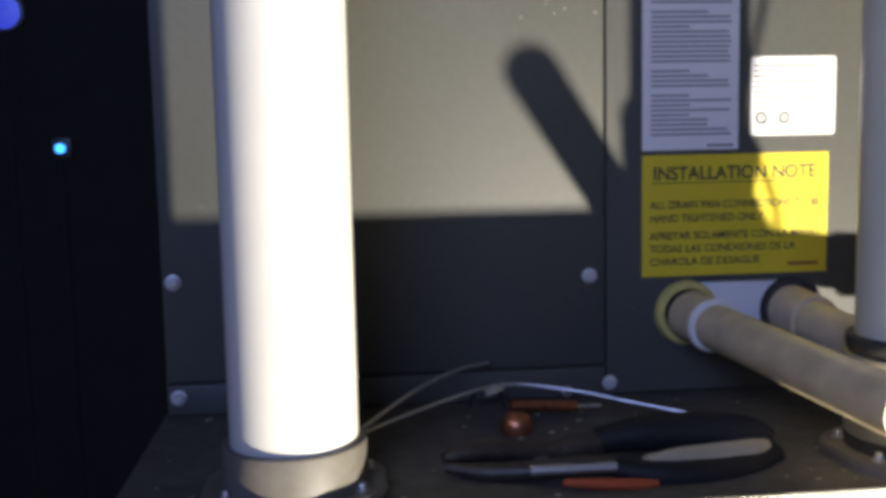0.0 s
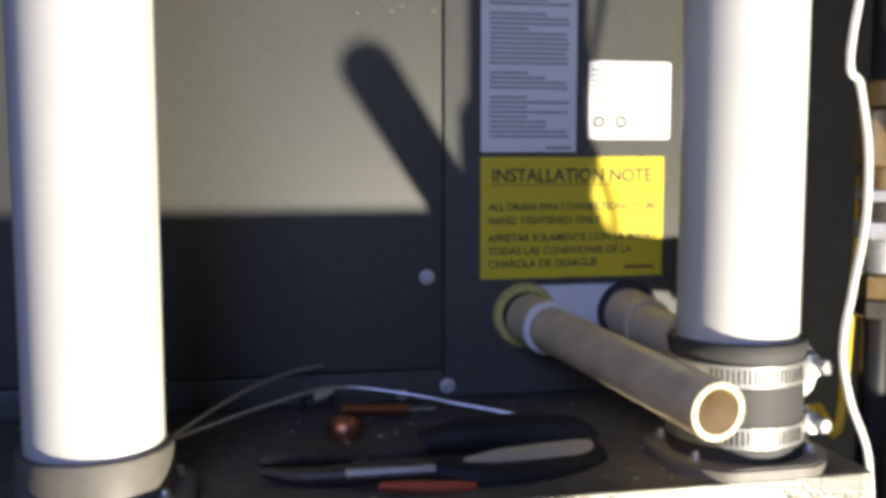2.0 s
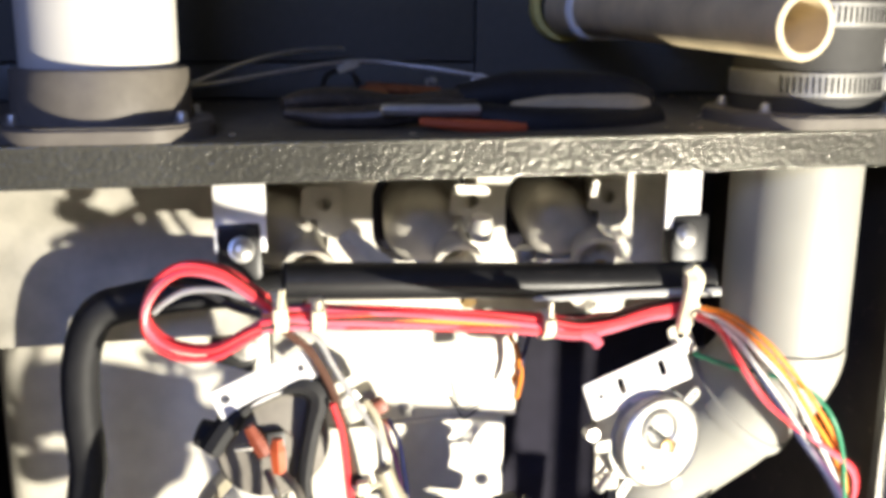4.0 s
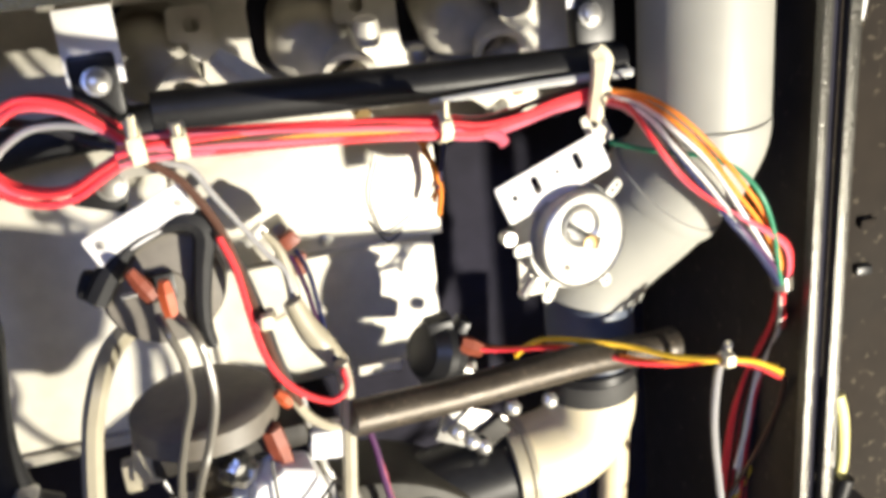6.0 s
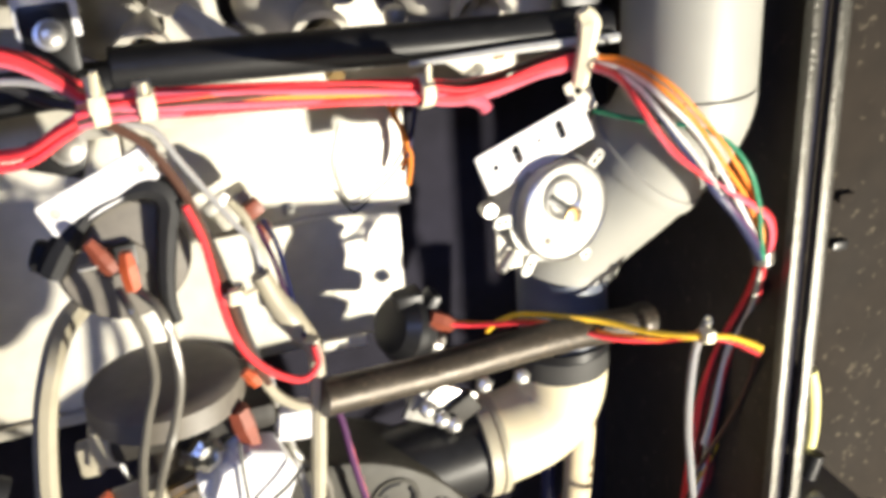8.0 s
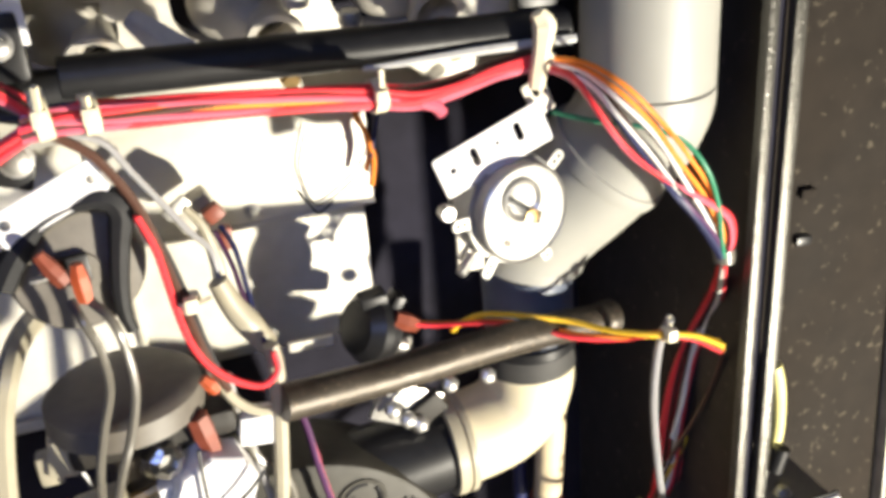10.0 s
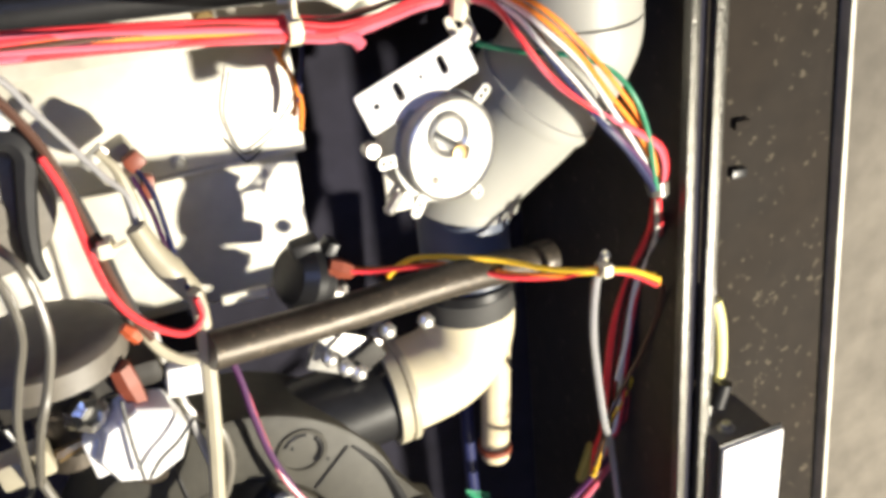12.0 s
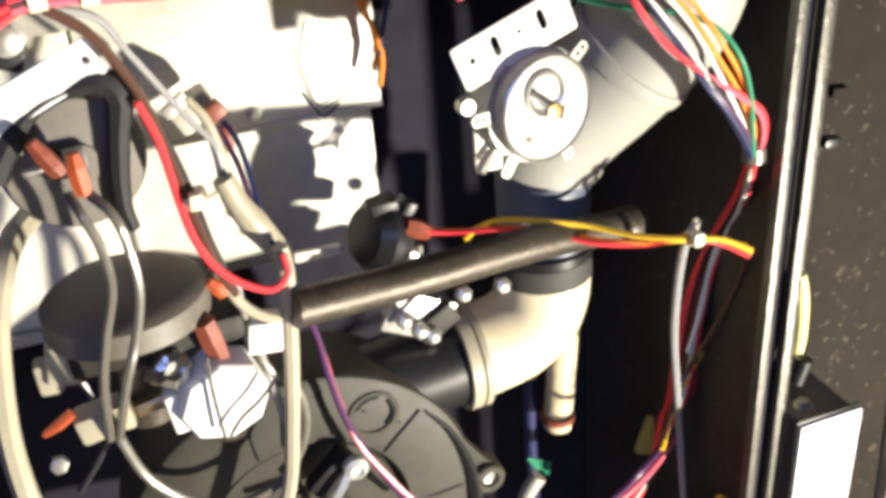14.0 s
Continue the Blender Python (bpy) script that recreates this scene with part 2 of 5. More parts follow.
def sheet(outline, holes, thick, m=None, bm=None, bevel=0.0):
    """A plate with real openings, from outlines in its own x and y; m places it."""
    own = bmesh.new()
    edges = []
    for loop in [outline, *holes]:
        vs = [own.verts.new((x, y, 0)) for x, y in loop]
        edges += [own.edges.new((vs[k], vs[(k + 1) % len(vs)])) for k in range(len(vs))]
    bmesh.ops.triangle_fill(own, use_beauty=True, use_dissolve=False, edges=edges, normal=(0, 0, 1))
    got = bmesh.ops.extrude_face_region(own, geom=own.faces[:])
    bmesh.ops.translate(own, verts=[v for v in got["geom"] if isinstance(v, bmesh.types.BMVert)], vec=(0, 0, thick))
    if m is not None:
        bmesh.ops.transform(own, matrix=m, verts=own.verts[:])
    return merge(bm, own)


def facing(at, turn=0.0, pitch=0.0, yaw=0.0):
    """Sheets' x to the right, y up, and thickness towards the viewer (-y)."""
    return Matrix.Translation(at) @ Euler((radians(90 + pitch), 0, radians(yaw))).to_matrix().to_4x4() @ Matrix.Rotation(radians(turn), 4, "Z")


def screw(at, axis, r=0.0035, parent=None, name="screw", material=None, top=True):
    bm = lathe([(r * 1.35, 0), (r * 1.35, 0.0006), (r * 0.98, 0.0009), (r * 0.95, 0.0032), (r * 0.7, 0.004), (0, 0.0041)], at, axis, 6 if material is None else 16)
    ob = part(name, bm, material or M_STEEL, parent)
    if top and not parent:
        tagged(ob, "zinc-plated hex head sheet metal screw", "screw", "sheet metal screws")
    return ob


def letters(text, height, m, material, parent, name="lettering", width=0.0):
    cu = bpy.data.curves.new(name, "FONT")
    cu.body, cu.size, cu.extrude, cu.offset = text, height * 1.38, 0.00004, height * 0.022
    ob = new(name, cu)
    bpy.context.view_layer.update()
    me = bpy.data.meshes.new_from_object(ob.evaluated_get(bpy.context.evaluated_depsgraph_get()))
    bpy.data.objects.remove(ob)
    xs = [v.co.x for v in me.vertices]
    k = width / (max(xs) - min(xs)) if width else 1.0
    me.transform(m @ Matrix.Diagonal((k, 1, 1, 1)))
    me.materials.clear()
    me.materials.append(material)
    ob = new(name, me)
    ob.parent, ob.matrix_parent_inverse = parent, parent.matrix_world.inverted()
    return ob


# ---- the room ----
def wall(name, a, b, material):
    return tagged(part(name, span(a, b, 0.0), material, smooth=False), kind="structure")


floor = wall("floor", (-2.2, -2.2, -0.1), (2.2, 2.2, 0.0), M_CONCRETE)
wall("ceiling", (-2.2, -2.2, 2.4), (2.2, 2.2, 2.5), M_WALL)
wall("wall_north", (-2.2, 2.0, 0.0), (2.2, 2.1, 2.4), M_WALL)
wall("wall_west", (-2.1, -2.0, 0.0), (-2.0, 2.0, 2.4), M_WALL)
wall("wall_east", (2.0, -2.0, 0.0), (2.1, 2.0, 2.4), M_WALL)
# The opening is made up, cut only around the added fill light.
south = sheet([(-2.2, 0), (2.2, 0), (2.2, 2.4), (-2.2, 2.4)], [[(-1.25, 1.58), (-0.25, 1.58), (-0.25, 2.12), (-1.25, 2.12)]], 0.1, facing((0, -2.0, 0)))
tagged(part("wall_south", south, M_WALL, smooth=False), kind="structure")

# ---- furnace cabinet ----
X0, X1, YF, TOP = -0.298, 0.1515, -0.18, 1.0
furnace = thing("furnace", (X0 / 2 + X1 / 2, 0.1, 0.0), "open gas furnace in a dark hammered steel cabinet", "furnace")
part("top_plate", sheet([(X0, YF), (X1, YF), (X1, 0.5), (X0, 0.5)], [circle(-0.2135, -0.143, 0.031), circle(0.0975, -0.143, 0.031)], 0.0012, Matrix.Translation((0, 0, TOP - 0.0012))), M_TOP, furnace, "dusty dark top plate")
lip = sheet([(X0, -0.0155), (X1, -0.0155), (X1, 0), (X0, 0)], [], 0.0015, facing((0, YF + 0.0005, TOP - 0.0005)))
box((X1 - X0, 0.014, 0.0014), ((X0 + X1) / 2, YF + 0.0065, TOP - 0.0158), bm=lip)
rod((X0, YF, TOP - 0.0012), (X1, YF, TOP - 0.0012), 0.0013, 12, lip)
part("front_lip", lip, M_EDGE, furnace, "glittering hammered grey lip")
for sx, x in ((1, X0), (-1, X1)):
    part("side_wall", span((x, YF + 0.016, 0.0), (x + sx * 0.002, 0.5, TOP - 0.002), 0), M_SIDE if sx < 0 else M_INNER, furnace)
    part("edge_bead", span((x, YF - 0.001, 0.0), (x + sx * 0.0065, YF + 0.005, TOP - 0.016), 0.0018), M_POST, furnace, "glittering hammered cabinet edge")
    part("edge_groove", span((x + sx * 0.0066, YF + 0.005, 0.0), (x + sx * 0.0124, YF + 0.007, TOP - 0.016), 0.0004), M_INNER, furnace)
    part("edge_strip", span((x + sx * 0.0125, YF + 0.0015, 0.0), (x + sx * 0.0175, YF + 0.008, TOP - 0.016), 0.0012), M_POST, furnace)
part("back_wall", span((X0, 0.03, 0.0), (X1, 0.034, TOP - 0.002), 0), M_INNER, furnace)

# ---- coil cabinet above ----
coil = thing("coil_cabinet", (-0.07, 0.2, TOP), "grey painted evaporator coil cabinet standing on the furnace", "coil cabinet")
CX0, CX1, SEAM = -0.2965, 0.1495, -0.0235
part("casing", span((CX0, 0.004, TOP), (CX1, 0.5, TOP + 0.7), 0.001), M_COIL, coil)
part("door_panel", span((CX0 + 0.001, 0.0, TOP + 0.021), (SEAM - 0.0008, 0.005, TOP + 0.7), 0.0012), M_COIL, coil)
side = sheet([(SEAM + 0.0008, TOP + 0.002), (CX1, TOP + 0.002), (CX1, TOP + 0.7), (SEAM + 0.0008, TOP + 0.7)],
             [round_rect(0.064, TOP + 0.052, 0.105, 0.038, 0.0185, 8)], 0.005, facing((0, 0.005, 0)))
part("fitting_panel", side, M_COIL, coil)
part("bottom_rail", span((CX0 + 0.001, -0.0012, TOP + 0.001), (SEAM - 0.0008, 0.005, TOP + 0.0195), 0.001), M_COIL, coil)
for x, z in ((-28.9, -6.93), (-28.9, -14.0), (-3.4, -7.4), (-2.1, -14.3), (-28.9, 20), (-3.4, 20)):
    screw(c(x, -0.1, z), (0, -1, 0), 0.0036, coil, material=M_ZINC)

random.seed(21)
scuffs = bmesh.new()
for k in range(26):
    x, z = random.gauss(-0.062, 0.014), random.gauss(1.262, 0.013)
    if x < -0.026:
        box((random.uniform(0.0003, 0.0008), 0.0002, random.uniform(0.0005, 0.0018)), (x, -0.0001, z), Matrix.Rotation(random.uniform(-0.6, 0.6), 3, "Y"), 0, scuffs)
tagged(part("paint_scuffs", scuffs, M_GALV, smooth=False), "small pale scuffs and dust on the cabinet paint", "dust", kind="stuff")

# labels
yl = thing("warning_label", c(6, -0.1, -3.8), "yellow paper installation label stuck on the coil cabinet", "label")
part("paper", span(c(0, -0.03, -7.65), c(12.2, 0.0, 0), 0), M_YELLOW, yl, smooth=False)
LM = lambda x, z, y=-0.04: facing(c(x, y, z))
letters("INSTALLATION NOTE", 0.0085, LM(0.7, -1.55), M_INK, yl, width=0.106)
part("rule", span(c(0.6, -0.042, -1.78), c(11.4, -0.03, -1.72), 0), M_INK, yl, smooth=False)
for k, (line, w) in enumerate((("ALL DRAIN PAN CONNECTIONS TO BE", 0.112), ("HAND TIGHTENED ONLY.", 0.075))):
    letters(line, 0.0048, LM(0.5, -3.35 - 0.85 * k), M_INK, yl, width=w)
for k, (line, w) in enumerate((("APRETAR SOLAMENTE CON LA MANO", 0.112), ("TODAS LAS CONEXIONES DE LA", 0.096), ("CHAROLA DE DESAGUE", 0.072))):
    letters(line, 0.0048, LM(0.5, -5.3 - 0.82 * k), M_INK, yl, width=w)
part("print_bar", span(c(9.6, -0.04, -7.2), c(11.6, -0.03, -6.95), 0), M_BROWNINK, yl, smooth=False)
wl = thing("instruction_label", c(3, -0.1, 5), "white paper label with dense small print on the coil cabinet", "label")
part("paper", span(c(0, -0.03, 0.3), c(6.2, 0.0, 10.55), 0), M_WHITE, wl, smooth=False)
random.seed(4)
zz = 9.9
while zz > 0.9:
    x1 = random.choice((5.7, 5.5, 5.6, 4.2, 3.0))
    part("print_line", span(c(0.55, -0.04, zz), c(x1, -0.03, zz + 0.15), 0), M_GREYINK, wl, smooth=False)
    zz -= 0.3 if random.random() > 0.12 else 0.6
part("print_line", span(c(4.2, -0.04, 0.5), c(5.9, -0.03, 0.62), 0), M_INK, wl, smooth=False)
sq = thing("rating_label", c(9.8, -0.1, 3.5), "small white rating label with two round marks", "label")
part("paper", sheet(round_rect(9.78 / 100, 3.55 / 100 + 1.152, 0.0555, 0.049, 0.002), [], 0.0003, facing(c(0, 0, -115.2))), M_WHITE, sq, smooth=False)
for k in range(9):
    part("print_line", span(c(7.2, -0.04, 5.4 - 0.33 * k), c(7.2 + (1.1 if k % 3 else 4.6), -0.03, 5.5 - 0.33 * k), 0), M_INK, sq, smooth=False)
for x in (7.7, 9.2):
    part("round_mark", lathe([(0.0024, 0), (0.004, 0), (0.004, 0.0001), (0.0024, 0.0001), (0.0024, 0)], c(x, -0.035, 2.2), (0, -1, 0), 20), M_INK, sq, smooth=False)
    part("round_mark", lathe([(0.0015, 0), (0.0015, 0.0001), (0, 0.0001)], c(x, -0.035, 2.2), (0, -1, 0), 12), M_GREYINK, sq, smooth=False)

# drain fittings
fit = thing("drain_pan_outlet", c(6.4, 0, -10), "white drain pan outlet with a yellow foam ring", "drain outlet")
part("plate", span(c(1.0, 0.15, -12.2), c(9.6, 0.4, -7.9), 0.001), M_WHITE, fit)
for x, m in ((2.9, M_FOAM), (9.9, M_RUBBER)):
    part("seal_ring", lathe([(0.0145, 0), (0.0205, 0), (0.021, 0.002), (0.0195, 0.006), (0.0165, 0.0065), (0.0145, 0.004), (0.0145, 0)], c(x, 0.1, -10.0), (0, -1, 0), 32), m, fit)
    part("socket", lathe([(0, 0), (0.0144, 0), (0.0144, 0.004), (0, 0.004)], c(x, 0.1, -10.0), (0, -1, 0), 24), M_BLACK, fit)
drain = thing("drain_pipe", c(2.7, -0.6, -10.2), "stained open-ended plastic drain pipe stub", "pipe")
D0, D1 = c(2.95, -0.3, -10.1), c(5.11, -21.4, -10.8)
part("pipe", pipe(D0, D1, 0.0134, 0.003), M_OLDPVC, drain)
dv = (D1 - D0).normalized()
part("adapter", pipe(D0 + dv * 0.004, D0 + dv * 0.032, 0.0158, 0.0025), M_OLDPVC, drain)
part("primer_ring", lathe([(0.0134, -0.002), (0.016, -0.0015), (0.0165, 0.0005), (0.0155, 0.0025), (0.0134, 0.003)], D0 + dv * 0.033, dv, 32), M_WHITE, drain)
drain2 = thing("drain_pipe", c(9.9, -0.6, -10), "stained plastic drain pipe with an elbow behind the vent", "pipe")
part("adapter", pipe(c(9.7, -0.3, -10.0), c(9.9, -3.2, -10.3), 0.016, 0.0025), M_OLDPVC, drain2)
part("elbow", tube([c(9.9, -3.0, -10.3), c(10.1, -5.0, -10.6), c(11.2, -6.8, -11.0), c(13.2, -7.6, -11.6), c(16.5, -8.0, -12.2)], 0.0140, 24), M_OLDPVC, drain2)
part("end_cap", lathe([(0, -0.004), (0.013, -0.004), (0.0165, -0.002), (0.0165, 0.012), (0.015, 0.014), (0, 0.014)], c(16.2, -8.0, -12.3), (1, -0.05, -0.1), 28), M_WHITE, drain2)


# ---- vent pipes above the top plate ----
def vent(x, y, clamped):
    v = thing("vent_pipe", (x, y, TOP), "white PVC vent pipe on a " + ("clamped rubber coupling" if clamped else "plain grey collar") + " and flange", "pipe", "vent pipes")
    low = TOP + (0.057 if clamped else 0.0205)
    part("pipe", pipe((x, y, low - 0.03 if clamped else low - 0.01), (x, y, TOP + 0.62), 0.0301, 0.004, 56), M_PVC, v)
    ring = circle(0, 0, 0.0455, 40)
    ring = [(max(-0.043, min(0.043, p)), max(-0.0395, min(0.0395, q))) for p, q in ring]
    fl = sheet(ring, [circle(0, 0, 0.031, 32)], 0.006, Matrix.Translation((x, y, TOP)))
    bmesh.ops.bevel(fl, geom=[e for e in fl.edges if e.calc_length() > 0 and all(abs(w.co.z - TOP - 0.006) < 1e-5 for w in e.verts) and len(e.link_faces) == 2 and abs(e.calc_face_angle(0)) > 0.5], offset=0.0012, segments=2, affect="EDGES")
    part("flange", fl, M_SWITCHGREY, v, "grey plastic mounting flange")
    for a in (20, 145, 215, 325):
        screw((x + 0.0375 * math.cos(radians(a)), y + 0.0345 * math.sin(radians(a)), TOP + 0.006), (0, 0, 1), 0.0024, v, material=M_STEEL)
    if clamped:
        part("coupling", lathe([(0.0305, 0), (0.0335, 0), (0.034, 0.004), (0.034, 0.008), (0.0332, 0.009), (0.0332, 0.05), (0.0342, 0.052), (0.0347, 0.055), (0.0342, 0.0575), (0.0305, 0.058), (0.0305, 0)], (x, y, TOP + 0.0055), (0, 0, 1), 48), M_RUBBER, v, "dark grey rubber coupling")
        for z in (0.016, 0.046):
            band = part("hose_clamp", lathe([(0.0333, 0), (0.0342, 0.0003), (0.0342, 0.0105), (0.0333, 0.011), (0.0333, 0)], (x, y, TOP + z - 0.003), (0, 0, 1), 48), M_STEEL, v, "stainless worm-drive hose clamp")
            for k in range(20):
                a = radians(222 + 4.4 * k)
                slot = box((0.0009, 0.0006, 0.0068), (x + 0.0342 * math.cos(a), y + 0.0342 * math.sin(a), TOP + z + 0.0025), Matrix.Rotation(a + radians(90), 3, "Z"), 0)
                part("slot", slot, M_DARKRUBBER, band, smooth=False)
            a = radians(-12)
            hx, hy = x + 0.037 * math.cos(a), y + 0.037 * math.sin(a)
            worm = box((0.007, 0.016, 0.012), (hx, hy, TOP + z + 0.0025), Matrix.Rotation(a, 3, "Z"), 0.002)
            rod((hx + 0.003, hy - 0.013, TOP + z + 0.0025), (hx + 0.002, hy - 0.005, TOP + z + 0.0025), 0.0042, 6, worm)
            part("worm_screw", worm, M_STEEL, band)
    else:
        part("coupling", lathe([(0.0305, 0), (0.0345, 0), (0.0345, 0.006), (0.034, 0.0185), (0.0335, 0.0205), (0.0305, 0.021), (0.0305, 0)], (x, y, TOP + 0.0055), (0, 0, 1), 48), M_SWITCHGREY, v, "grey plastic collar")
    return v


vent(-0.2135, -0.1435, False)
vent(0.0975, -0.1435, True)

# ---- clutter on the top plate ----
pl = thing("pliers", c(-4, -13.5, -15.2), "black-handled slip joint pliers lying on the top plate", "pliers")
jaw = tube([(-0.1423, -0.1350, 1.0095), (-0.1311, -0.1320, 1.0110), (-0.1123, -0.1290, 1.0103), (-0.0902, -0.1260, 1.0065), (-0.0700, -0.1230, 1.0083), (-0.0579, -0.1200, 1.0093)], [0.003, 0.005, 0.006, 0.0062, 0.006, 0.006], 10)
part("upper_jaw", jaw, M_IRON, pl)
part("lower_jaw", tube([(-0.1415, -0.1380, 1.0063), (-0.1244, -0.1427, 1.0046), (-0.1040, -0.1473, 1.0053), (-0.0836, -0.1520, 1.0081), (-0.0622, -0.1520, 1.0074)], [0.0025, 0.0045, 0.0052, 0.005, 0.005], 10), M_IRON, pl)
part("pivot", lathe([(0, 0), (0.006, 0), (0.006, 0.002), (0.0045, 0.003), (0, 0.0031)], (-0.0944, -0.1450, 1.0068), (0, 0, 1), 20), M_STEEL, pl)
part("upper_handle", tube([(-0.0623, -0.1200, 1.0096), (-0.0375, -0.1200, 1.0122), (-0.0077, -0.1200, 1.0114), (0.0159, -0.1225, 1.0095), (0.0279, -0.1250, 1.0053)], [0.0065, 0.0095, 0.011, 0.0105, 0.008], 12), M_DARKRUBBER, pl)
part("lower_handle", tube([(-0.0604, -0.1500, 1.0052), (-0.0411, -0.1550, 1.0023), (-0.0189, -0.1550, 1.0010), (0.0072, -0.1460, 0.9998), (0.0276, -0.1320, 1.0014)], [0.0055, 0.0072, 0.0078, 0.0076, 0.0068], 12), M_DARKRUBBER, pl)
part("grip_insert", tube([(-0.0458, -0.1520, 1.0084), (-0.0280, -0.1480, 1.0077), (-0.0067, -0.1440, 1.0067), (0.0124, -0.1400, 1.0073), (0.0224, -0.1360, 1.0081)], [0.003, 0.0056, 0.0066, 0.0056, 0.003], 8), M_TAN, pl)
bit = thing("driver_bit", c(-8, -16, -15.2), "steel driver shaft lying under the pliers", "tool")
part("shaft", rod((-0.1035, -0.1560, 1.0086), (-0.0614, -0.1560, 1.0081), 0.0026, 8), M_STEEL, bit)
sd = thing("screwdriver", c(-7, -17, -15.2), "small orange-handled tool beside the pliers", "tool")
part("handle", tube([(-0.0889, -0.1640, 1.0046), (-0.0702, -0.1640, 1.0027), (-0.0543, -0.1640, 1.0017), (-0.0436, -0.1640, 1.0014)], [0.0018, 0.0028, 0.0028, 0.0018], 10), M_ORANGE, sd)
cop = thing("copper_tube", c(-6, -4, -15), "short worn copper tube offcut on the top plate", "copper offcut")
part("tube", pipe((-0.0931, -0.0440, 1.0092), (-0.0528, -0.0400, 1.0059), 0.0034, 0.0008, 20), M_COPPER, cop)
part("pin", rod((-0.0543, -0.0410, 1.0060), (-0.0369, -0.0380, 1.0048), 0.0013, 8), M_STEEL, cop)
cap = thing("copper_fitting", (-0.0940, -0.0690, 1.0020), "small domed copper fitting on the top plate", "copper fitting")
part("dome", lathe([(0, 0), (0.008, 0), (0.0092, 0.003), (0.0088, 0.008), (0.006, 0.0115), (0, 0.013)], (-0.0940, -0.0690, 1.0001), (0, 0, 1), 24), M_COPPER, cap)
wr = thing("bent_wire", c(-10, -8, -15.2), "bent steel wire lying across the top plate", "wire")
part("strand", tube([(-0.1842, -0.1100, 1.0157), (-0.1673, -0.0900, 1.0158), (-0.1322, -0.0650, 1.0200), (-0.0972, -0.0500, 1.0233), (-0.0599, -0.0550, 1.0195), (-0.0246, -0.0700, 1.0141), (0.0191, -0.0870, 1.0071)], 0.0011, 8), M_STEEL, wr)
part("strand", tube([(-0.1822, -0.1000, 1.0155), (-0.1505, -0.0600, 1.0244), (-0.1229, -0.0300, 1.0281), (-0.1007, -0.0120, 1.0279)], 0.0011, 8), M_STEEL, wr)
part("tag", box((0.011, 0.002, 0.004), (-0.1035, -0.0520, 1.0208), Matrix.Rotation(radians(-20), 3, "Y"), 0.0008), M_CREAM, wr)
part("clip", tube([(-0.1156, -0.0400, 1.0076), (-0.1117, -0.0350, 1.0159), (-0.1001, -0.0320, 1.0176), (-0.0934, -0.0400, 1.0058)], 0.0015, 8), M_BLACK, wr)
screw((-0.0536, -0.0200, 1.0094), (0.3, -0.8, 0.6), 0.003)
random.seed(11)
grit = bmesh.new()
for k in range(85):
    x, y = random.uniform(X0 + 0.01, X1 - 0.01), random.uniform(-0.172, -0.008)
    s = random.uniform(0.0004, 0.0014)
    bmesh.ops.create_icosphere(grit, subdivisions=1, radius=s, matrix=Matrix.Translation((x, y, TOP + s * 0.3)) @ Matrix.Diagonal((1.5, 1, 0.5, 1)))
tagged(part("grit", grit, M_TAN), "crumbs of grit and dirt on the top plate", "dirt", kind="stuff")

# ---- pipes and cable beside the furnace ----
gas = thing("gas_line", (0.215, -0.06, 0.0), "dark gas line with brass fittings and a blue valve handle", "gas pipe")
GX, GY = 0.254, -0.04
part("riser", rod((GX, GY, 0.0), (GX, GY, 1.055), 0.0105, 20), M_BLACK, gas)
part("upper_riser", rod((GX, GY, 1.2), (GX, GY, 1.6), 0.0105, 20), M_BLACK, gas)
for z0, z1, r, m in ((1.05, 1.062, 0.017, M_IRON), (1.062, 1.078, 0.0165, M_BRASS), (1.078, 1.1, 0.0135, M_STEEL), (1.1, 1.112, 0.0165, M_STEEL), (1.112, 1.124, 0.014, M_IRON), (1.124, 1.132, 0.0165, M_STEEL), (1.132, 1.146, 0.0145, M_BRASS), (1.146, 1.182, 0.018, M_BRASS), (1.182, 1.2, 0.0145, M_BRASS)):
    part("fitting", rod((GX, GY, z0), (GX, GY, z1), r, 6 if r > 0.016 else 20, bevel=0.0015), m, gas)
part("valve_stem", rod((GX, GY - 0.015, 1.165), (GX - 0.008, GY - 0.038, 1.165), 0.006, 12), M_BRASS, gas)
part("valve_handle", box((0.028, 0.009, 0.04), (GX - 0.0085, GY - 0.04, 1.181), None, 0.0044), M_BLUE, gas, "blue valve handle")
yp = thing("yellow_gas_tube", (0.19, -0.05, 0.0), "thin yellow coated gas tube standing behind the furnace edge", "gas tube")
part("tube", tube([(0.2460, -0.0300, 1.1400), (0.2445, -0.0300, 1.0779), (0.2392, -0.0300, 1.0259), (0.2350, -0.0300, 0.9729)] + [(0.205, -0.03, 0.9), (0.205, -0.03, 0.0)], 0.0035, 12), WIRE["yellow"], yp)
cable = thing("white_cable", (0.19, -0.16, 0.0), "thin white cable hanging past the cabinet corner", "cable")
part("cord", tube([(0.158, -0.172, 1.5), (0.163, -0.17, 1.35)] + [(0.1388, -0.1700, 1.2108), (0.1441, -0.1700, 1.1873), (0.1497, -0.1700, 1.1579), (0.1501, -0.1700, 1.1225), (0.1446, -0.1700, 1.0895), (0.1402, -0.1700, 1.0589), (0.1455, -0.1700, 1.0329), (0.1563, -0.1700, 1.0059), (0.1606, -0.1700, 0.9699)] + [(0.1585, -0.1750, 0.9755), (0.1576, -0.1750, 0.9529), (0.1544, -0.1750, 0.9359)] + [(0.156, -0.17, 0.9), (0.16, -0.168, 0.6)], 0.0019, 10), WIRE["white"], cable)

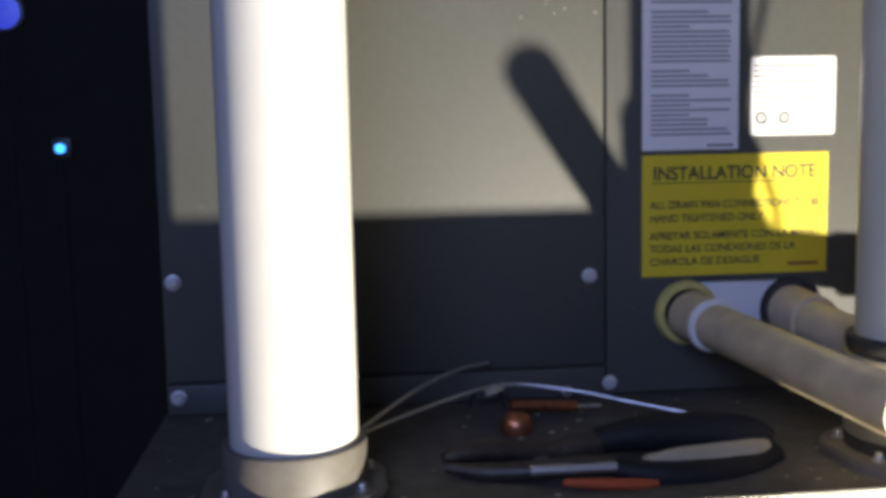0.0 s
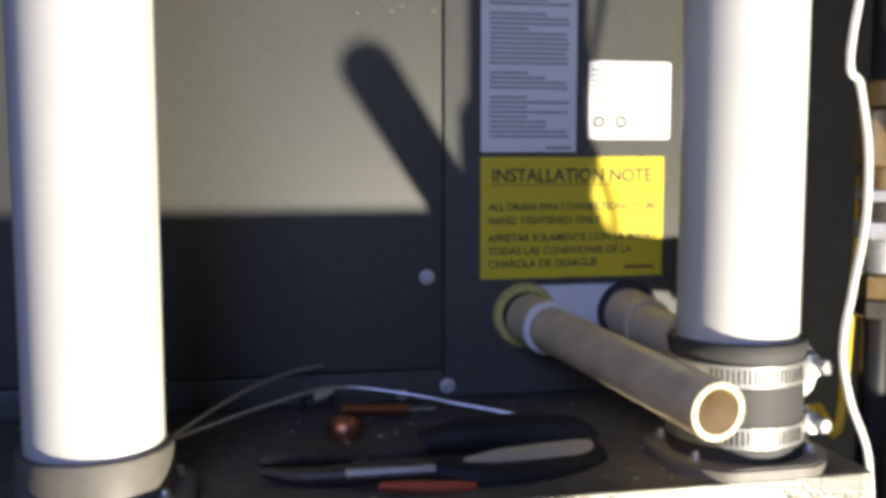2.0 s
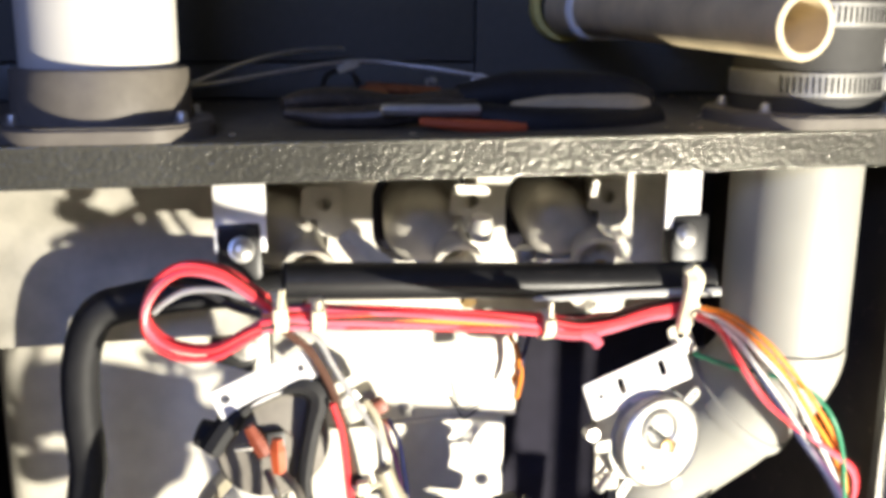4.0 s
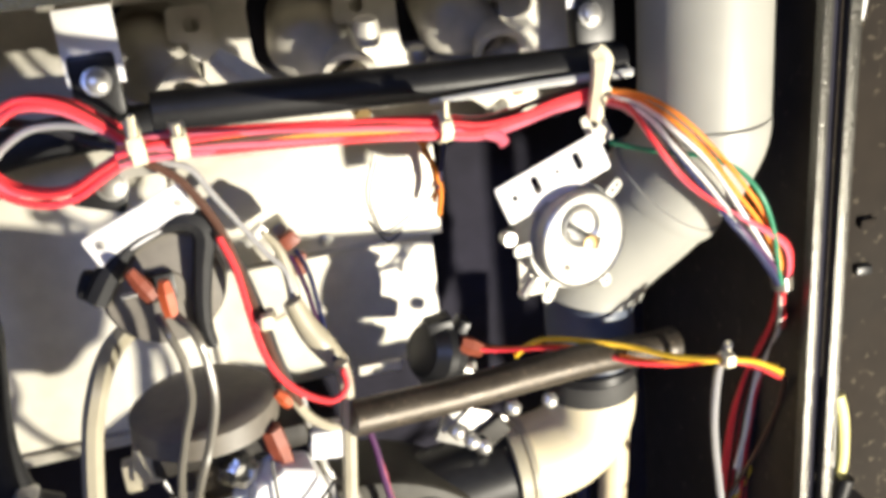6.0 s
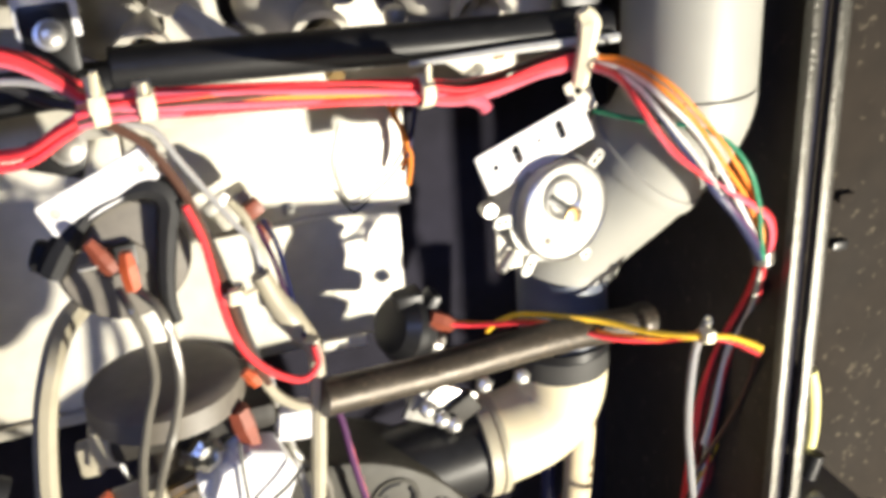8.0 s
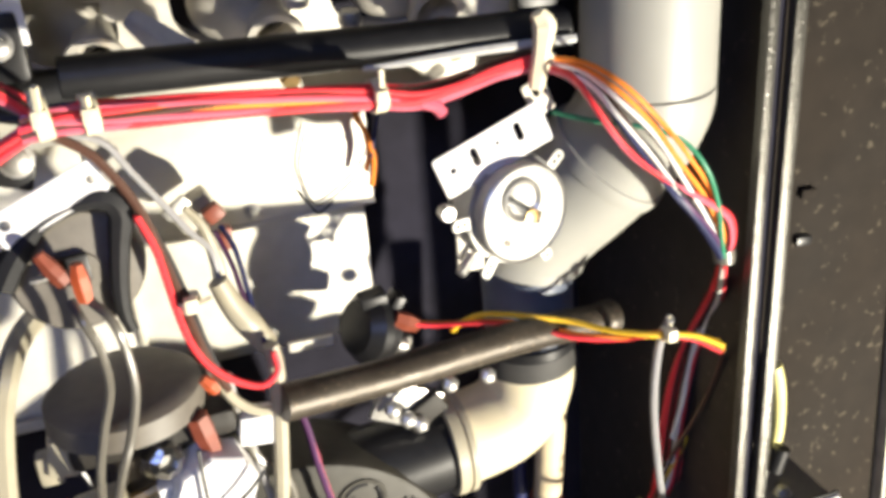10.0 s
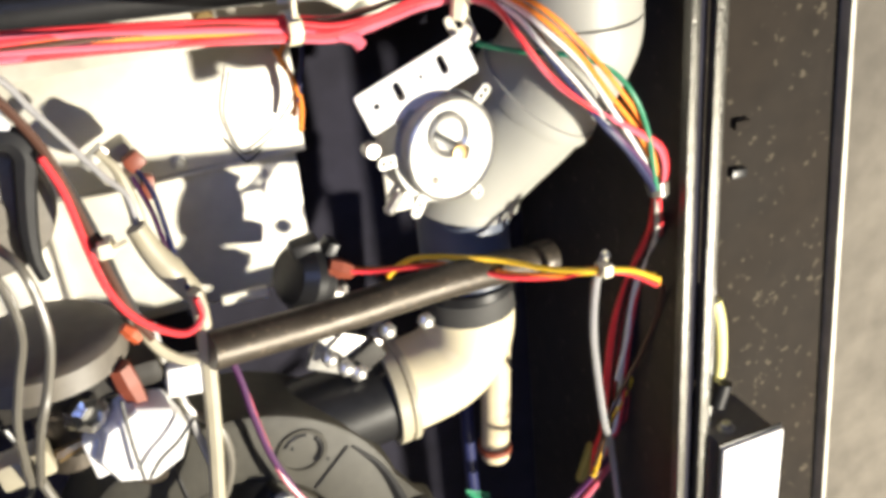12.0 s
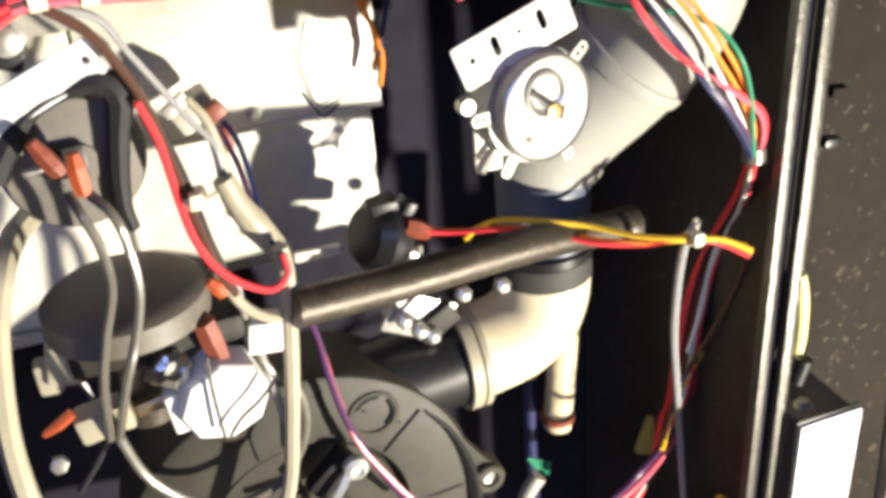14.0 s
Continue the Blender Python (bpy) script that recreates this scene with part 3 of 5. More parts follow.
# ---- inside the furnace: burners and panels ----
openings = [round_rect(x, z, w, 0.05, 0.016, 8) for x, z, w in ((-0.1435, 0.9465, 0.05), (-0.072, 0.9515, 0.054), (-0.0055, 0.949, 0.052))]
part("burner_plate", sheet([(X0 + 0.004, 0.895), (0.072, 0.895), (0.072, 0.984), (X0 + 0.004, 0.984)], openings, 0.0015, facing((0, -0.09, 0))), M_GALV, furnace, "grey burner panel with openings")
for loop in openings:
    rim = sheet([(x, z) for x, z in loop], [[(x + 0.0012 * (-1 if x > sum(q[0] for q in loop) / len(loop) else 1), z + 0.0012 * (-1 if z > 0.949 else 1)) for x, z in loop]], 0.02, facing((0, -0.0715, 0)))
    part("opening_collar", rim, M_GALV, furnace)
# Near-black sheet that paints the shade seen through the burner openings.
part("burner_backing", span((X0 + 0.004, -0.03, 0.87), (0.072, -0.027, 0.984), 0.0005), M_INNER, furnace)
BURN = [[(-0.1310, -0.1100, 0.9297)][0], [(-0.0589, -0.1100, 0.9283)][0], [(0.0125, -0.1100, 0.9284)][0]]
for p in BURN:
    b = thing("burner_tube", p, "sooty grey venturi burner tube behind the manifold", "burner", "burner tubes")
    part("venturi", lathe([(0.0095, 0.0), (0.0125, 0.0), (0.0128, 0.003), (0.0095, 0.012), (0.0085, 0.025), (0.0105, 0.045), (0.0145, 0.07), (0.0145, 0.074), (0.0135, 0.074), (0.0095, 0.045), (0.0075, 0.025), (0.0085, 0.012), (0.0115, 0.002), (0.0095, 0.0)], p, (0.05, 1, 0.35), 28), M_GALV, b)
    q = Vector(p) + Vector((0.008, 0.012, 0.03))
    part("bracket", sheet(round_rect(0, 0, 0.019, 0.016, 0.003), [circle(0.001, 0, 0.0036, 14)], 0.0012, facing(q, -4, 8)), M_GALV, b)
    part("flare", lathe([(0.0, -0.002), (0.011, -0.001), (0.0165, 0.003), (0.019, 0.011), (0.0185, 0.05), (0.0, 0.052)], Vector(p) + Vector((-0.014, 0.016, 0.0125)), (0.12, 1, 0.15), 28), M_GALV, b)
    part("mounting_ear", sheet(round_rect(0, 0, 0.013, 0.022, 0.004), [round_rect(0, 0.004, 0.004, 0.007, 0.0018)], 0.0012, facing(Vector(p) + Vector((0.012, 0.017, 0.024)), 8)), M_GALV, b)
flag = thing("ignitor_bracket", (-0.1019, -0.1200, 0.9387), "bright slanted metal ignition strip in front of the burners", "bracket")
part("strip", tube([(-0.1155, -0.1200, 0.9488), (-0.1071, -0.1200, 0.9398), (-0.0965, -0.1200, 0.9316), (-0.0868, -0.1200, 0.9269)], [0.004, 0.006, 0.006, 0.004], 4, 4), M_ZINC, flag)
part("bead", lathe([(0, 0), (0.005, 0.001), (0.0062, 0.006), (0.005, 0.012), (0, 0.013)], (-0.0508, -0.1200, 0.9434), (0, -0.2, 1), 16), M_GALV, flag)
part("bead", lathe([(0, 0), (0.004, 0.001), (0.0052, 0.004), (0.004, 0.008), (0, 0.009)], (-0.0305, -0.1250, 0.9326), (0, -0.2, 1), 16), M_STEEL, flag)
for t_at, clip, sc in (((0.0420, -0.1400, 0.9650), (0.0461, -0.1360, 0.9438), (0.0427, -0.1440, 0.9468)), ((-0.1619, -0.1400, 0.9624), (-0.1625, -0.1360, 0.9475), (-0.1617, -0.1460, 0.9499))):
    b = thing("sensor_bracket", t_at, "white metal tab with a black clip and screw", "bracket", "sensor brackets")
    wide = 0.0175 if t_at[0] > 0 else 0.022
    part("tab", box((wide, 0.0015, 0.03), t_at, None, 0.0006), M_PLATE, b)
    part("arm", span((t_at[0] - wide / 2, -0.14, 0.975), (t_at[0] + wide / 2, -0.089, 0.9765), 0.0004), M_GALV, b)
    part("clip", box((0.019, 0.012, 0.026), clip, None, 0.003), M_BLACK, b)
    screw(sc, (0.1, -1, 0.3), 0.0042, b, material=M_STEEL)
man = thing("gas_manifold", (-0.0477, -0.1400, 0.9251), "black painted gas manifold tube with a bright strip beneath", "manifold")
part("tube", rod((-0.1446, -0.1420, 0.9342), (0.0577, -0.1420, 0.9242), 0.0083, 24), M_BLACK, man)
part("strip", tube([(-0.0340, -0.1525, 0.9226), (0.0133, -0.1525, 0.9226), (0.0575, -0.1525, 0.9213)], [0.0012, 0.0019, 0.002], 6, 4), M_ZINC, man, "bright bare metal strip")
for p in BURN:
    part("orifice", rod(Vector(p) + Vector((0, -0.022, -0.012)), Vector(p) + Vector((0, -0.002, -0.002)), 0.0042, 6), M_BRASS, man)

cover = thing("burner_cover", c(-7, -4, -40), "pale metal burner compartment cover with a folded lip", "cover")
part("upper_face", span(c(-14.6, -5, -32.7), c(-0.9, 2.8, -24.9), 0.002), M_LIGHTPANEL, cover)
part("lip", span(c(-14.6, -5.0, -32.95), c(-0.9, -4.6, -32.7), 0.0004), M_LIGHTPANEL, cover)
part("lower_face", span(c(-14.6, -3.6, -41.0), c(-1.15, 2.8, -33.05), 0.002), M_LIGHTPANEL, cover)
for s in ([(-0.0730, -0.0510, 0.8306)][0], [(-0.1040, -0.0510, 0.8902)][0]):
    screw(s, (0, -1, 0), 0.003, cover, material=M_STEEL)
part("spring_clip", tube([(-0.0486, -0.0520, 0.8379), (-0.0436, -0.0520, 0.8286), (-0.0396, -0.0520, 0.8242), (-0.0317, -0.0520, 0.8289)], 0.0006, 6), M_BLACK, cover)
part("wire_loop", tube([(-0.0408, -0.0525, 0.8718), (-0.0468, -0.0525, 0.8534), (-0.0459, -0.0525, 0.8419), (-0.0403, -0.0525, 0.8287), (-0.0233, -0.0525, 0.8366), (-0.0119, -0.0525, 0.8478), (-0.0071, -0.0525, 0.8584)], 0.0005, 6), M_BLACK, cover)
valvebox = thing("valve_housing", c(-20, -8, -40), "large pale rounded metal housing beside the burner cover", "housing")
part("shell", box((0.1497, 0.1, 0.162), (-0.2108, 0.0030, 0.8173), None, 0.014, seg=4), M_LIGHTPANEL, valvebox)
part("rim", box((0.150, 0.004, 0.006), (-0.2108, -0.0478, 0.7385), None, 0.001), M_GALV, valvebox)
hose = thing("black_hose", (-0.2222, -0.1100, 0.7962), "thick black rubber hose bent round the housing", "hose")
part("hose", tube([c(-13, -11, -23.0), c(-18.0, -11.5, -22.8)] + [(-0.2119, -0.1150, 0.9205), (-0.2263, -0.1150, 0.9145), (-0.2336, -0.1150, 0.8951), (-0.2351, -0.1150, 0.8683), (-0.2341, -0.1150, 0.8441)] + [(-0.2370, -0.1150, 0.8259), (-0.2422, -0.1150, 0.7862), (-0.2380, -0.1150, 0.7572), (-0.2250, -0.1150, 0.7471)], 0.0085, 14), M_DARKRUBBER, hose)
part("collar", rod((-0.2433, -0.1200, 0.7595), (-0.2345, -0.1200, 0.7545), 0.0115, 20), M_STEEL, hose)

# ---- vent pipe and elbow inside ----
inv = thing("inner_vent_pipe", (0.0975, -0.143, 0.85), "white PVC vent pipe running down inside the cabinet to an elbow", "pipe")
# Pipe, bend and seam ring take the PVC with shade mixed into its colour.
part("upper_pipe", pipe((0.0975, -0.1435, 0.893), (0.0975, -0.1435, TOP - 0.0015), 0.03, 0.004, 48), M_PVC_SHADED, inv)
part("bend", tube([(0.0975, -0.1435, 0.895), (0.097, -0.142, 0.884), (0.091, -0.135, 0.866), (0.078, -0.124, 0.846), (0.062, -0.112, 0.826), (0.054, -0.106, 0.812), (0.052, -0.104, 0.803)], 0.0304, 40, 6), M_PVC_SHADED, inv)
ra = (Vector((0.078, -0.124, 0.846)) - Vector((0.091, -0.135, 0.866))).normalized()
part("seam_ring", lathe([(0.0303, -0.004), (0.032, -0.0035), (0.0325, 0), (0.032, 0.0035), (0.0303, 0.004)], Vector((0.0845, -0.1295, 0.856)), ra, 40), M_PVC_SHADED, inv)
part("neck", rod((0.052, -0.104, 0.81), (0.0535, -0.104, 0.742), 0.0235, 36), M_NECK_SHADED, inv, "neck between the bend and the elbow, its shade painted grey-blue")
part("band", lathe([(0.0235, 0), (0.0252, 0.001), (0.0252, 0.013), (0.0235, 0.014)], (0.0518, -0.104, 0.7380), (0, 0, 1), 36), M_RUBBER, inv)
part("black_band", lathe([(0.0245, 0), (0.0265, 0.0005), (0.0265, 0.005), (0.0245, 0.0055)], (0.0518, -0.104, 0.7520), (0, 0, 1), 36), M_BLACK, inv)
part("elbow", tube([(0.0520, -0.104, 0.7480), (0.0518, -0.104, 0.7380), (0.0500, -0.105, 0.7260), (0.0440, -0.106, 0.7145), (0.0330, -0.107, 0.7075), (0.0200, -0.108, 0.7050), (0.0060, -0.109, 0.7040)], 0.0245, 40, 6), M_ELBOW, inv, "yellowed white elbow")
part("elbow_ring", lathe([(0.0245, 0), (0.0275, 0.0005), (0.0275, 0.006), (0.026, 0.007), (0.0275, 0.008), (0.0275, 0.011), (0.0245, 0.012)], (-0.0020, -0.1095, 0.7035), (1, 0, 0.02), 40), M_CREAM, inv)
part("outlet", rod((-0.0010, -0.1095, 0.7035), (-0.0720, -0.112, 0.7000), 0.0238, 36), M_BLACK, inv, "black plastic inducer outlet")
cond = thing("condensate_tube", (0.0715, -0.0800, 0.6619), "stained cream condensate tube with a red clip at its end", "tube")
part("tube", pipe((0.0706, -0.0800, 0.6118), (0.0788, -0.0800, 0.7241), 0.0085, 0.002, 24), M_OLDPVC, cond)
part("clip", lathe([(0.0086, 0), (0.0104, 0.0005), (0.0104, 0.004), (0.0086, 0.0045)], (0.0706, -0.0800, 0.6178), (0.05, 0, 1), 24), M_TERMINAL, cond)
part("blue_tube", tube([(0.0646, -0.0600, 0.6680), (0.0620, -0.0600, 0.6275), (0.0619, -0.0600, 0.5834), (0.0633, -0.0600, 0.5259)], 0.004, 10), WIRE["blue"], cond)
tw = thing("wire_twist", (0.0543, -0.0900, 0.5951), "twist of thin green wire round a tube", "wire")
random.seed(3)
for k in range(4):
    part("strand", tube([(0.0458, -0.0900, 0.6032), (0.0532, -0.0900, 0.5976), (0.0606, -0.0900, 0.5885)][:1] + [Vector((0.0543, -0.0900, 0.5960)) + Vector((random.uniform(-0.004, 0.006), 0, random.uniform(-0.006, 0.005))) for _ in range(2)] + [(0.0587, -0.0900, 0.5865)], 0.0007, 6), WIRE["green"], tw)
part("core", tube([(0.0413, -0.0850, 0.5542), (0.0474, -0.0850, 0.5713), (0.0553, -0.0850, 0.5820)], 0.005, 10), M_GALV, tw)

# ---- inducer ----
ind = thing("inducer_fan", c(-9, -8, -60), "dark grey plastic inducer fan housing with ribs and bosses", "inducer")
IC, IA = Vector((-0.092, -0.1375, 0.648)), Vector((0, -1, 0))
part("housing", lathe([(0, -0.05), (0.08, -0.05), (0.0865, -0.044), (0.088, -0.006), (0.0865, -0.0015), (0.083, 0.0), (0.052, 0.0), (0.051, -0.002), (0.049, -0.012), (0, -0.012)], IC, IA, 72), M_FAN, ind)
part("motor_plate", lathe([(0, -0.012), (0.047, -0.012), (0.0485, -0.009), (0.047, -0.0055), (0.024, -0.005), (0.022, -0.002), (0, -0.0015)], IC, IA, 48), M_FAN, ind)
part("motor", lathe([(0, -0.002), (0.026, -0.002), (0.0275, 0.002), (0.026, 0.014), (0.02, 0.018), (0.006, 0.018), (0.005, 0.021), (0, 0.021)], IC + Vector((-0.004, 0, -0.028)), IA, 36), M_BLACK, ind)
for a in (-2, 240, 300):
    d = Vector((math.cos(radians(a)), 0, math.sin(radians(a))))
    ear = sheet([(0.078, -0.026), (0.09, -0.012), (0.1015, -0.0055), (0.104, 0), (0.1015, 0.0055), (0.094, 0.011), (0.082, 0.028), (0.07, 0.03), (0.07, -0.03)], [circle(0.0945, 0, 0.0036, 16)], 0.008, Matrix.Translation(IC + Vector((0, 0.0095, 0))) @ Euler((radians(90), 0, 0)).to_matrix().to_4x4() @ Matrix.Rotation(radians(a), 4, "Z"))
    ear_ob = part("mounting_ear", ear, M_FAN, ind)
    boss = lathe([(0.0042, -0.012), (0.0088, -0.012), (0.0088, 0.0015), (0.008, 0.0025), (0.0052, 0.0025), (0.0042, 0.0015), (0.0042, -0.012)], IC + d * 0.0945, IA, 24)
    part("boss", boss, M_FAN, ear_ob)
    part("bolt", lathe([(0, -0.006), (0.004, -0.006), (0.004, 0.0), (0.0026, 0.001), (0.0012, 0.0005), (0, 0.0005)], IC + d * 0.0945, IA, 12), M_STEEL, ear_ob)


def slit(points, radii, material=M_BLACK):
    part("groove", tube([(x, IC.y - 0.0001, z) for x, z in points], radii, 6, 6), material, ind)


slit([(-0.0314, 0.7009), (-0.0509, 0.6820)], 0.0009)
slit([(-0.0288, 0.6997), (-0.0178, 0.6846), (-0.0106, 0.6674), (-0.0062, 0.6477), (-0.0055, 0.6222), (-0.0075, 0.6044)], [0.0008, 0.002, 0.0032, 0.0045, 0.005])
slit([(-0.0119, 0.6457), (-0.0317, 0.6454), (-0.0430, 0.6530)], 0.0007)
slit([(-0.0776, 0.7267), (-0.0740, 0.7008)], 0.0011)
slit([(-0.0948, 0.7284), (-0.0979, 0.7027)], 0.001)
slit([(-0.1130, 0.7230), (-0.1100, 0.6990)], 0.001)
PORT = (-0.0537, 0.7064)
part("port", lathe([(0.0105, 0), (0.0125, 0), (0.0125, 0.0012), (0.0105, 0.0012), (0.0105, 0)], (PORT[0], IC.y, PORT[1]), IA, 32), M_FAN, ind)
for a0, a1, w in ((70, 150, 0.0011), (-55, 35, 0.0013)):
    slit([(PORT[0] + 0.0092 * math.cos(radians(a0 + (a1 - a0) * k / 6)), PORT[1] + 0.0092 * math.sin(radians(a0 + (a1 - a0) * k / 6))) for k in range(7)], w)
for x, z in ((-0.0581, 0.7091), (-0.0419, 0.6968)):
    part("pin_hole", lathe([(0, 0), (0.001, 0), (0.001, 0.0003), (0, 0.0004)], (x, IC.y, z), IA, 10), M_BLACK, ind)
mb = thing("motor_bracket", (-0.0777, -0.1400, 0.6677), "bright bent motor bracket on the inducer", "bracket")
part("arm", tube([(-0.1020, -0.1560, 0.6725), (-0.0860, -0.1560, 0.6728), (-0.0793, -0.1560, 0.6712), (-0.0780, -0.1560, 0.6600), (-0.0785, -0.1560, 0.6420)], 0.0022, 4, 4), M_ZINC, mb)
part("arm", tube([(-0.0840, -0.1560, 0.6715), (-0.0838, -0.1560, 0.6590), (-0.0842, -0.1560, 0.6450)], 0.0014, 4, 4), M_ZINC, mb)
part("leg", tube([(-0.0835, -0.1560, 0.6740), (-0.0750, -0.1540, 0.6850), (-0.0700, -0.1500, 0.6905)], 0.0022, 4, 4), M_ZINC, mb)
part("isolator", box((0.026, 0.01, 0.012), (-0.0790, -0.1440, 0.6850), Matrix.Rotation(radians(-42), 3, "Y"), 0.003), M_DARKRUBBER, mb, "black rubber isolator")
part("nut", lathe([(0, 0), (0.0058, 0), (0.0058, 0.004), (0.0034, 0.006), (0.0022, 0.0045), (0, 0.0045)], (-0.0688, -0.1500, 0.6905), IA, 24), M_ZINC, mb)


# ---- pressure switches ----
def holed(tl, tr, bl, material, parent, name, marks):
    """A bracket plate from three of its corners, with slots at fractions of its width and height."""
    tl, tr, bl = Vector(tl), Vector(tr), Vector(bl)
    u, v = (tr - tl).normalized(), (bl - tl)
    w, h = (tr - tl).length, (v - u * v.dot(u)).length
    v = -(v - u * v.dot(u)).normalized()
    m = Matrix((u, v, u.cross(v))).transposed().to_4x4()
    m.translation = tl
    return part(name, sheet(round_rect(w / 2, -h / 2, w, h, 0.0015), [round_rect(w * a, -h * b, sw, sh, min(sw, sh) * 0.45) for a, b, sw, sh in marks], 0.0012, m), material, parent)


rs = thing("pressure_switch", (0.0255, -0.1650, 0.8532), "round bright metal pressure switch on a slotted bracket", "pressure switch")
SA = Vector((0.22, -1, 0.03)).normalized()
SC = Vector((0.0271, -0.1620, 0.8521))
part("body", lathe([(0, -0.024), (0.019, -0.024), (0.0235, -0.02), (0.0245, -0.012), (0.0245, -0.006), (0.0225, -0.0055), (0.0225, 0.0), (0.0215, 0.0012), (0.006, 0.002), (0, 0.0012)], SC, SA, 48), M_DISC, rs, "bright pressed metal case")
part("rear_cup", lathe([(0, -0.034), (0.012, -0.034), (0.019, -0.03), (0.0205, -0.024), (0, -0.0235)], SC, SA, 36), M_BLACK, rs)
S3 = basis(SA)
part("slot", box((0.017, 0.0042, 0.0016), SC + S3 @ Vector((-0.003, 0.004, 0.0026)), S3 @ Matrix.Rotation(radians(-38), 3, "Z"), 0.0006), M_BLACK, rs)
part("dimple", lathe([(0.0098, 0.0012), (0.0096, 0.0032), (0.0088, 0.0036), (0.0078, 0.0026), (0.006, 0.0018), (0, 0.0016)], SC + S3 @ Vector((-0.002, 0.007, 0)), SA, 28), M_STEEL, rs, "bright stamped dimple")
part("stud", lathe([(0, 0), (0.0035, 0), (0.0035, 0.003), (0, 0.0036)], SC + S3 @ Vector((0.002, -0.001, 0.001)), SA, 12), M_BRASS, rs)
part("window", box((0.006, 0.0055, 0.0016), SC + S3 @ Vector((0.004, -0.002, 0.0026)), S3 @ Matrix.Rotation(radians(-20), 3, "Z"), 0.0006), M_BLACK, rs)
part("rim_fold", lathe([(0.0205, 0.0008), (0.0215, 0.0022), (0.0225, 0.0012)], SC, SA, 48), M_STEEL, rs)
part("pin", lathe([(0, 0), (0.0016, 0), (0.0016, 0.0018), (0, 0.002)], Vector([(0.0170, -0.1650, 0.8415)][0]), SA, 10), M_IRON, rs)
for a in (38, 178, 300, 235):
    d = Vector((math.cos(radians(a)), math.sin(radians(a)), 0))
    m = Matrix.Translation(SC + S3 @ (d * 0.0275) - SA * 0.006) @ (S3 @ Matrix.Rotation(radians(a), 3, "Z")).to_4x4()
    part("lug", sheet(round_rect(0, 0, 0.0105, 0.0055, 0.0024), [circle(-0.0005, 0, 0.001, 10), circle(0.0028, 0, 0.001, 10)], 0.0012, m), M_DISC, rs)
holed((-0.0111, -0.1570, 0.8811), (0.0389, -0.1530, 0.8978), (-0.0052, -0.1590, 0.8643), M_PLATE, rs, "bracket", ((0.13, 0.45, 0.0028, 0.0028), (0.34, 0.42, 0.0036, 0.0085), (0.55, 0.4, 0.002, 0.002), (0.75, 0.42, 0.0036, 0.0085)))
holed((0.0332, -0.1490, 0.9031), (0.0430, -0.1490, 0.9068), (0.0371, -0.1510, 0.8889), M_GALV, rs, "hanger", ((0.5, 0.3, 0.003, 0.005),))
part("foot", rod((0.0011, -0.1660, 0.8400), (-0.0063, -0.1700, 0.8343), 0.0024, 8), M_STEEL, rs)
part("foot", rod((-0.0081, -0.1600, 0.8601), (-0.0078, -0.1660, 0.8603), 0.0035, 8), M_STEEL, rs)
part("backplate", box((0.012, 0.002, 0.03), (0.0059, -0.1500, 0.8394), None, 0.0005), M_GALV, rs)

ls = thing("pressure_switch", (-0.1523, -0.1650, 0.8692), "round grey plastic pressure switch with orange terminals", "pressure switch")
LC, LA = Vector((-0.1522, -0.1700, 0.8706)), Vector((0.08, -1, 0.0)).normalized()
L3 = basis(LA)
part("body", lathe([(0, -0.022), (0.018, -0.022), (0.0225, -0.018), (0.024, -0.01), (0.024, -0.002), (0.0228, 0.0), (0.0085, 0.0012), (0.008, 0.0024), (0, 0.0026)], LC, LA, 44), M_SWITCHGREY, ls)
part("rim", lathe([(0.023, -0.012), (0.0248, -0.0115), (0.0248, -0.0065), (0.023, -0.006)], LC, LA, 44), M_SWITCHGREY, ls)
part("boss", box((0.014, 0.011, 0.004), LC + L3 @ Vector((-0.003, 0.003, 0.0035)), L3, 0.001), M_BLACK, ls)
part("terminal", tube([(-0.1627, -0.1860, 0.8869), (-0.1601, -0.1860, 0.8816), (-0.1581, -0.1860, 0.8777), (-0.1565, -0.1860, 0.8745)], [0.0022, 0.0032, 0.0034, 0.0028], 6), M_TERMINAL, ls)
part("terminal", tube([(-0.1515, -0.1860, 0.8807), (-0.1516, -0.1860, 0.8759), (-0.1514, -0.1860, 0.8710), (-0.1512, -0.1860, 0.8662)], [0.0022, 0.0034, 0.0034, 0.0028], 6), M_ORANGE, ls)
# Added black band: the shadow round the switch, modelled as a strap.
part("strap", tube([(-0.1781, -0.1740, 0.8727), (-0.1711, -0.1740, 0.8829), (-0.1615, -0.1740, 0.8928), (-0.1501, -0.1740, 0.8975), (-0.1388, -0.1740, 0.8987), (-0.1336, -0.1740, 0.8927), (-0.1362, -0.1740, 0.8804), (-0.1391, -0.1740, 0.8656), (-0.1401, -0.1740, 0.8534), (-0.1387, -0.1740, 0.8446)], [0.0052, 0.005, 0.0036, 0.0034, 0.005, 0.005, 0.004, 0.0036, 0.003, 0.0024], 8), M_DARKRUBBER, ls, "black band standing in for the shadow round the switch")
part("ear", box((0.014, 0.008, 0.012), (-0.1773, -0.1660, 0.8754), Matrix.Rotation(radians(25), 3, "Y"), 0.0035), M_DARKRUBBER, ls)
part("blade", box((0.008, 0.003, 0.0012), (-0.1644, -0.1770, 0.8738), None, 0.0003), M_STEEL, ls)
holed((-0.1778, -0.1760, 0.8987), (-0.1394, -0.1760, 0.9144), (-0.1731, -0.1760, 0.8867), M_PLATE, ls, "bracket", ((0.12, 0.4, 0.004, 0.004), (0.9, 0.5, 0.003, 0.003)))
